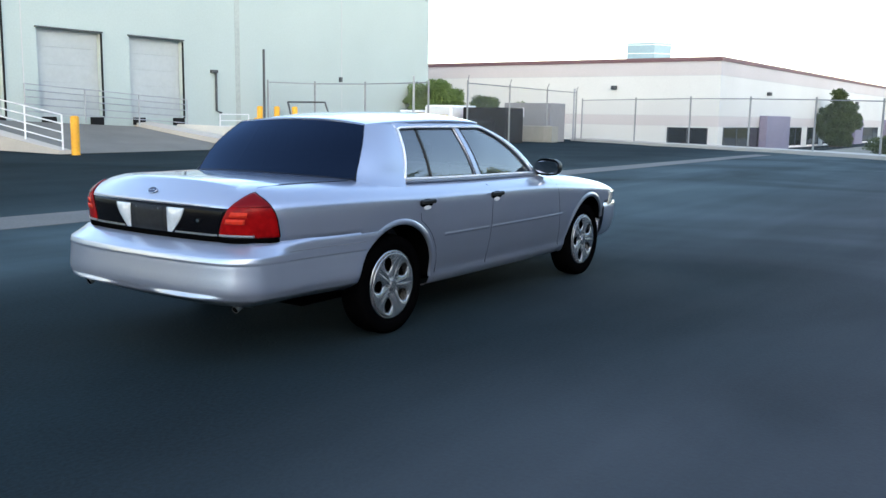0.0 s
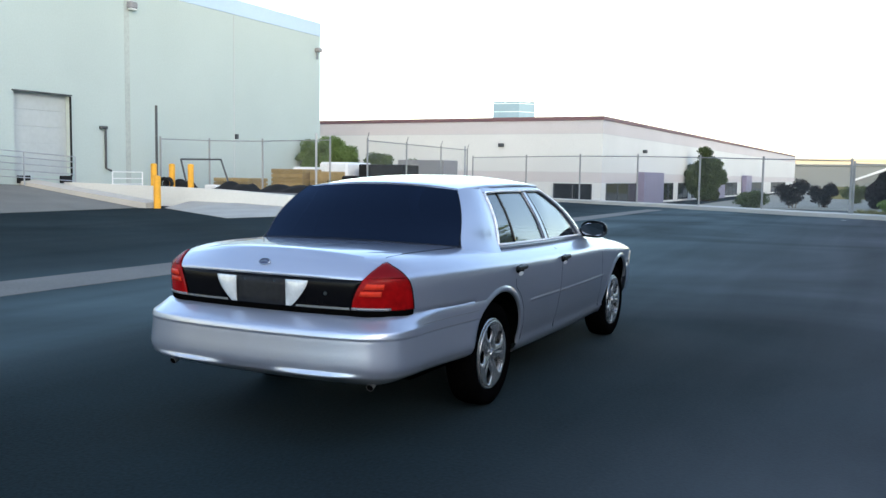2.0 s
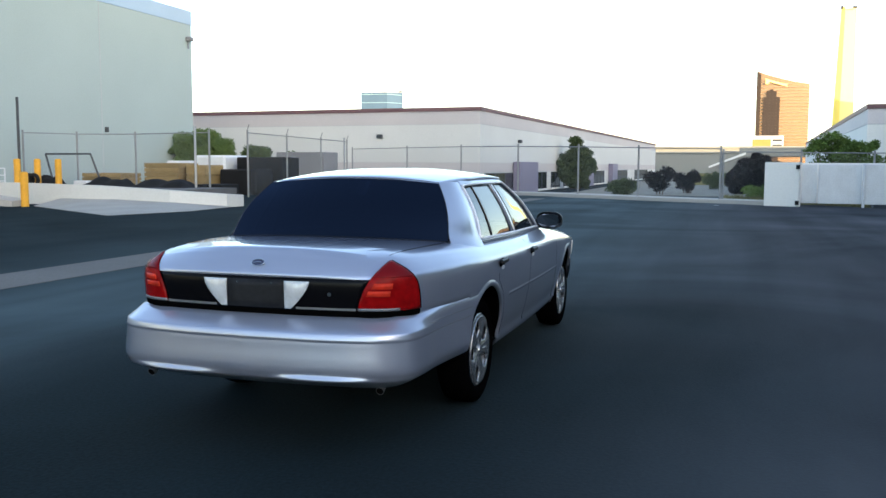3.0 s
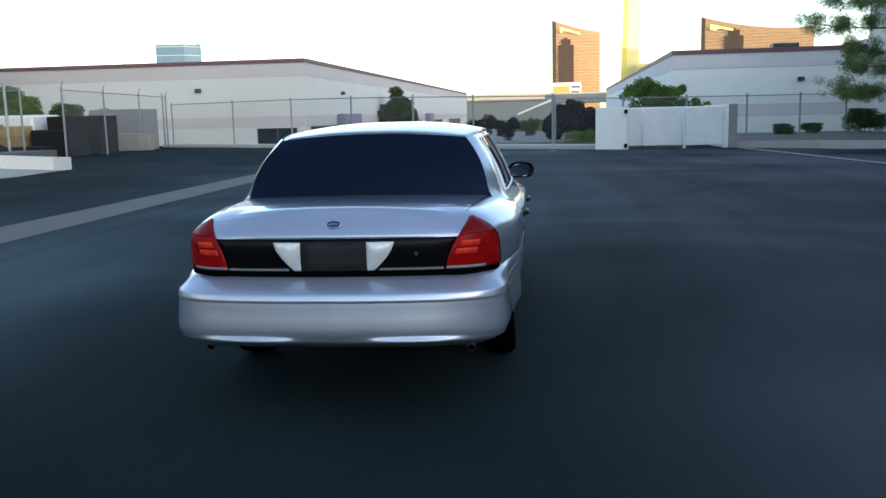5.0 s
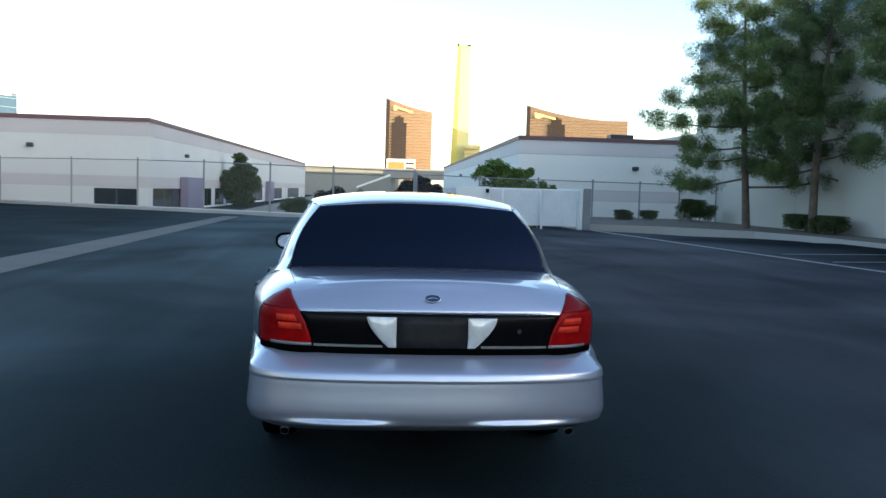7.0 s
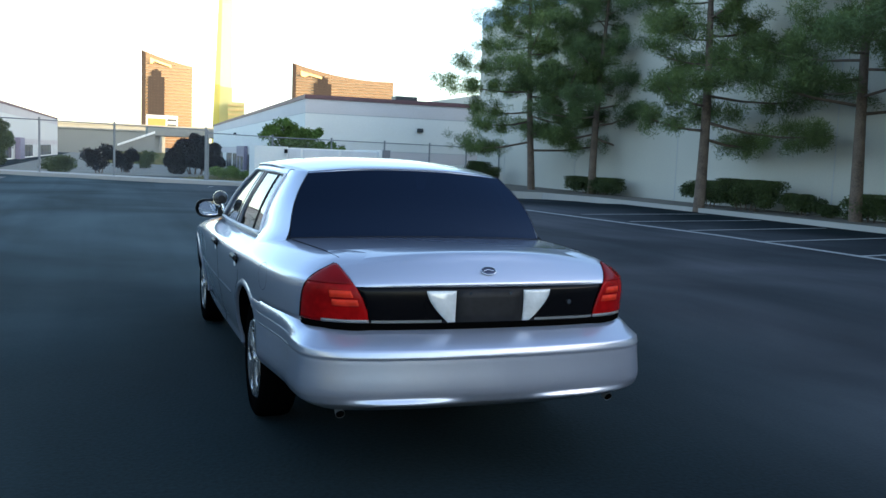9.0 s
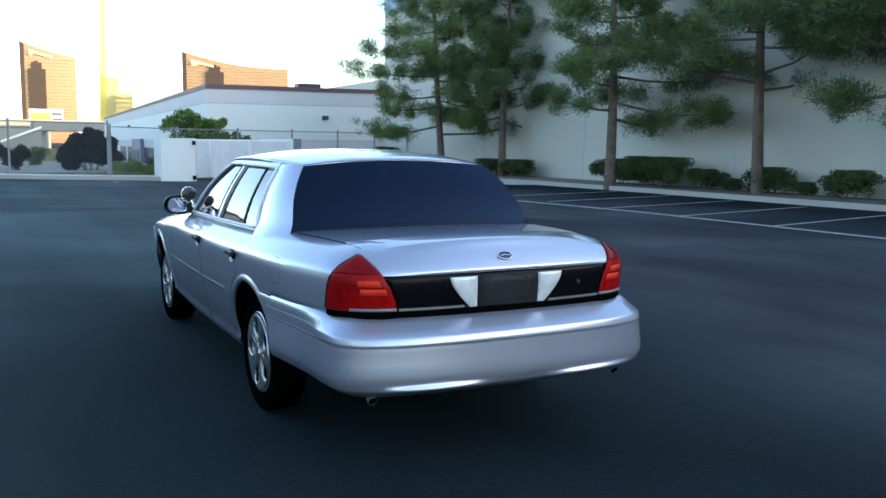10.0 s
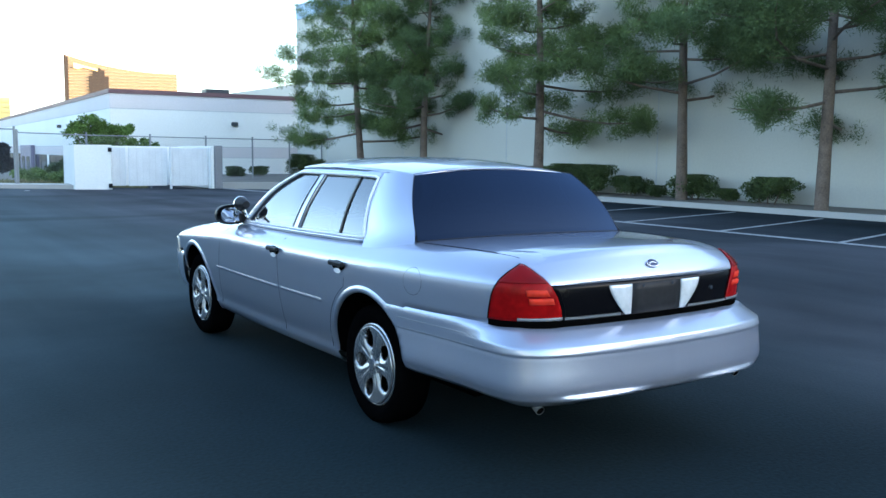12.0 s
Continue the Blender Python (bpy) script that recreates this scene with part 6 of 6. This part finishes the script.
def pine(x, y, height, first, lean, seed, spread=2.6):
    """A pine: bare leaning trunk, crooked limbs and flat rounded pads of needles with gaps between."""
    rng = np.random.default_rng(seed)
    t = empty("pine_tree", (x, y, 0.08))
    tagged(t, "tall pine with bare lower trunk and ragged green crown", "tree", "pines along the kerb")
    axis = [(lean[0] * k ** 1.4 * height * 0.1 + 0.12 * math.sin(4 * k + seed), lean[1] * k ** 1.4 * height * 0.1 + 0.08 * math.cos(2.4 * k + seed), k * height) for k in np.linspace(0, 1, 14)]
    base = np.array(axis[0])
    axis = [tuple(np.array(p) - (base[0], base[1], 0)) for p in axis]
    Geo().tube([(0, 0, -0.15)] + axis, 0.205, 10, True, 0.03).ob("trunk", BARK, t, "rough grey brown trunk", True)
    pads = []
    count = int(14 + height * 1.8)
    for i in range(count):
        k = first / height + (0.97 - first / height) * ((i + rng.uniform(0, 0.8)) / count) ** 0.92
        j = min(int(k * 13), 12)
        o = np.array(axis[j]) + (np.array(axis[j + 1]) - np.array(axis[j])) * (k * 13 - j)
        az = i * 2.399 + rng.uniform(-0.5, 0.5)
        reach = spread * (1.12 - 0.72 * ((k - first / height) / (1 - first / height)) ** 1.3) * rng.uniform(0.5, 1.15)
        d = np.array((math.cos(az), math.sin(az), rng.uniform(-0.12, 0.40)))
        across = np.array((-d[1], d[0], 0.0))
        bend = rng.uniform(-0.18, 0.18)
        path = [o + d * reach * f + across * bend * reach * math.sin(math.pi * f) + np.array((0, 0, -0.22 * reach * f * (1 - f))) for f in (0, 0.3, 0.6, 0.85, 1.0)]
        Geo().tube(path, 0.060 * (1.15 - k), 5, False, 0.012).ob("limb", BARK, t, "", True)
        for q in range(int(3 + reach * 3.5)):
            f = rng.uniform(0.38, 1.06)
            m = min(3, int(f * 4)) if f < 1 else 3
            c = path[m] + (path[m + 1] - path[m]) * min(1.1, max(0.0, (f - (0, 0.3, 0.6, 0.85)[m]) / (0.3, 0.3, 0.25, 0.15)[m]))
            c = c + across * rng.normal() * 0.34 * (0.4 + reach / 3) + np.array((0, 0, rng.normal() * 0.17 + 0.10))
            big = rng.uniform(0.30, 0.60)
            for _ in range(8):
                e = rng.normal(size=3)
                e *= big * rng.uniform(0.3, 0.95) / np.linalg.norm(e)
                pads.append((*(c + e * (1, 1, 0.75)), rng.uniform(0.13, 0.27)))
    blade_mesh("crown", leaf_cloud(rng, pads, 190, 0.12, 0.36, 0.07, 0.9, 0.35), PINE if seed % 2 else PINE_DARK, t, "ragged soft pads of needles")


for args in ((17.55, 32.7, 11.0, 1.9, (-0.5, 0.1), 3, 4.3), (18.9, 29.2, 10.6, 2.3, (0.2, -0.1), 4, 3.7), (17.0, 18.7, 11.2, 2.2, (0.1, 0.3), 7, 3.1),
             (18.7, 13.6, 11.5, 2.9, (0.1, 0.1), 9, 3.9), (18.1, 8.3, 11.0, 2.3, (-0.1, 0.1), 12, 4.0), (18.4, 2.2, 10.5, 2.8, (0.1, 0.0), 15, 3.0)):
    pine(*args)


def shrub(name, x, y, z0, lobes, mat, label, category="bush", group="", size=0.09, dens=260, seed=1, stem=0.0, clipped=0.0):
    """A bush of overlapping lobes (dx, dy, dz, radius) on short stems."""
    rng = np.random.default_rng(seed)
    t = empty(name, (x, y, z0))
    tagged(t, label, category, group)
    fine = []
    for dx, dy, dz, r in lobes:
        for _ in range(14):
            d = rng.normal(size=3)
            d *= rng.uniform(0.45, 0.95) / np.linalg.norm(d)
            fine.append((dx + d[0] * r, dy + d[1] * r, max(0.12, dz + d[2] * r * 0.8), r * rng.uniform(0.28, 0.58)))
    quads = leaf_cloud(rng, fine, dens, size, 0.4)
    quads[:, :, 2] = np.maximum(0.015, quads[:, :, 2])
    if clipped:
        quads[:, :, 2] -= np.maximum(0.0, quads[:, :, 2] - clipped) * 0.85
    blade_mesh("foliage", quads, mat, t)
    g = Geo()
    for dx, dy, dz, r in lobes:
        g.tube([(dx * 0.4, dy * 0.4, -0.1), (dx * 0.7, dy * 0.7, dz * 0.5), (dx, dy, dz)], 0.03 + stem, 5, False, 0.012)
    g.ob("stem", BARK, t)
    return t


HG = "hedges by the white wall"
def row(y0, y1, h, w, n):
    return [(0.0, y0 + (y1 - y0) * (i + 0.5) / n, h * 0.5, w) for i in range(n)]


for k, (x, y, half, h) in enumerate(((19.1, 29.3, 2.1, 0.95), (18.9, 20.7, 0.85, 1.15), (18.7, 18.4, 1.15, 1.3), (19.1, 16.2, 0.5, 0.85), (19.2, 15.1, 0.22, 0.5), (19.1, 13.5, 0.65, 1.0), (19.2, 12.2, 0.2, 0.5), (19.1, 10.7, 0.75, 1.0), (19.1, 5.9, 0.6, 0.9), (19.1, 0.0, 1.2, 1.0))):
    shrub("hedge", x, y, 0.11, row(-half, half, h * 1.05, h * 0.5, max(3, int(half * 5))), HEDGE, "dark green clipped hedge on sandy soil by the wall", "hedge", HG, 0.060, 760, 20 + k, 0.0, h * 0.80)
for k, (x, y, r, h) in enumerate(((14.3, 41.2, 0.55, 0.65), (16.0, 41.8, 0.5, 0.65), (18.2, 40.6, 1.0, 1.45))):
    shrub("shrub", x, y, 0.1, [(-r * 0.4, 0, h * 0.5, r * 0.7), (r * 0.4, 0, h * 0.5, r * 0.7), (0, 0.1, h * 0.6, r * 0.75)], HEDGE, "rounded dark green shrub behind the fence", "shrub", "shrubs behind the fence", 0.055, 1000, 40 + k, 0.0, h * 0.86)
shrub("bush", -27.0, 38.9, 0.0, [(-0.9, 0, 2.45, 1.0), (0.0, 0, 2.75, 1.1), (0.9, 0, 2.4, 0.9), (1.5, 0, 2.0, 0.65), (-1.6, 0, 2.1, 0.75), (-0.3, 0, 1.8, 1.0), (0.7, 0, 1.6, 0.9)], BUSH_GREEN, "large rounded green bush behind the yard", "bush", "", 0.09, 900, 50, 0.03)
shrub("bush", -23.6, 44.6, 0.0, [(-0.6, 0, 1.7, 0.8), (0.5, 0, 1.8, 0.8)], HEDGE, "dull green bush behind the grey cabinet", "bush", "", 0.11, 300, 51, 0.02)
shrub("bush", -24.3, 40.0, 0.0, [(0, 0, 1.0, 0.8), (0.1, 0, 2.1, 0.7), (-0.6, 0, 1.6, 0.7), (0.7, 0, 2.0, 0.6)], HEDGE, "dark green bush beside the yard cabinet", "bush", "", 0.10, 420, 55, 0.02)
shrub("tree", -11.3, 77.5, -0.62, [(0, 0, 1.6, 1.3), (0.2, 0, 0.7, 1.2), (-0.6, 0, 0.8, 0.9), (-0.5, 0, 2.8, 1.2), (0.5, 0, 3.2, 1.0), (0.0, 0, 4.3, 0.7), (1.1, 0, 2.2, 0.9), (-1.0, 0, 1.5, 0.9)], HEDGE, "upright dark green tree against the office warehouse", "tree", "", 0.15, 330, 52, 0.06)
shrub("tree", 8.0, 45.2, -0.4, [(-1.0, 0, 2.9, 0.55), (-0.3, 0, 3.3, 0.6), (0.5, 0, 3.15, 0.6), (0.1, 0, 2.5, 0.75), (1.2, 0, 2.85, 0.5), (1.7, 0, 3.1, 0.28), (0.9, 0, 2.2, 0.7), (-0.8, 0, 2.1, 0.5), (1.9, 0, 2.1, 0.5), (2.5, 0, 2.2, 0.42), (3.1, 0, 2.1, 0.35)], TREE_GREEN, "small spreading green tree behind the white enclosure", "tree", "", 0.13, 230, 53, 0.05)
shrub("bush", 4.6, 41.2, -0.62, [(-1.0, 0, 0.7, 0.5), (-0.3, 0.2, 0.75, 0.55), (0.4, 0, 0.65, 0.5), (1.1, 0.2, 0.7, 0.5)], TREE_GREEN, "low scruffy green bush between fence and enclosure", "bush", "", 0.11, 420, 56, 0.0)
shrub("bush", 4.6, 66.0, -0.65, [(-1.0, 0, 1.2, 1.2), (0.9, 0, 1.2, 1.2), (0, 0, 1.8, 1.3), (0, 0, 2.5, 0.9), (-0.8, 0, 2.1, 0.8), (0.9, 0, 2.0, 0.8)], BUSH_DARK, "large round dark purple bush by the street", "bush", "", 0.16, 800, 54, 0.05)
for k, (x, y, h) in enumerate(((-2.4, 62.0, 2.0), (-0.6, 66.0, 1.8), (-5.0, 60.0, 1.0), (1.2, 80.0, 1.6), (9.0, 60.0, 1.2))):
    shrub("shrub", x, y, -0.62, [(-0.5, 0, h * 0.6, 0.6), (0.4, 0, h * 0.75, 0.65), (0, 0, h * 0.4, 0.7)], BUSH_DARK if k < 2 else HEDGE, "scruffy low street shrub beyond the fence", "shrub", "street shrubs", 0.13, 220, 60 + k, 0.02)


# dry grass of the verge beyond the far kerb
rng = np.random.default_rng(77)
tufts = []
for _ in range(420):
    x, y = rng.uniform(2.2, 8.5), rng.uniform(36.5, 48)
    tufts.append((x, y, ground_height(x, y) + 0.12, rng.uniform(0.14, 0.3)))
tagged(blade_mesh("grass", leaf_cloud(rng, tufts, 160, 0.2, 0.3, 0.09, 0.7, 1.2), OLIVE), "dry olive grass verge beyond the kerb", "grass", kind="stuff")
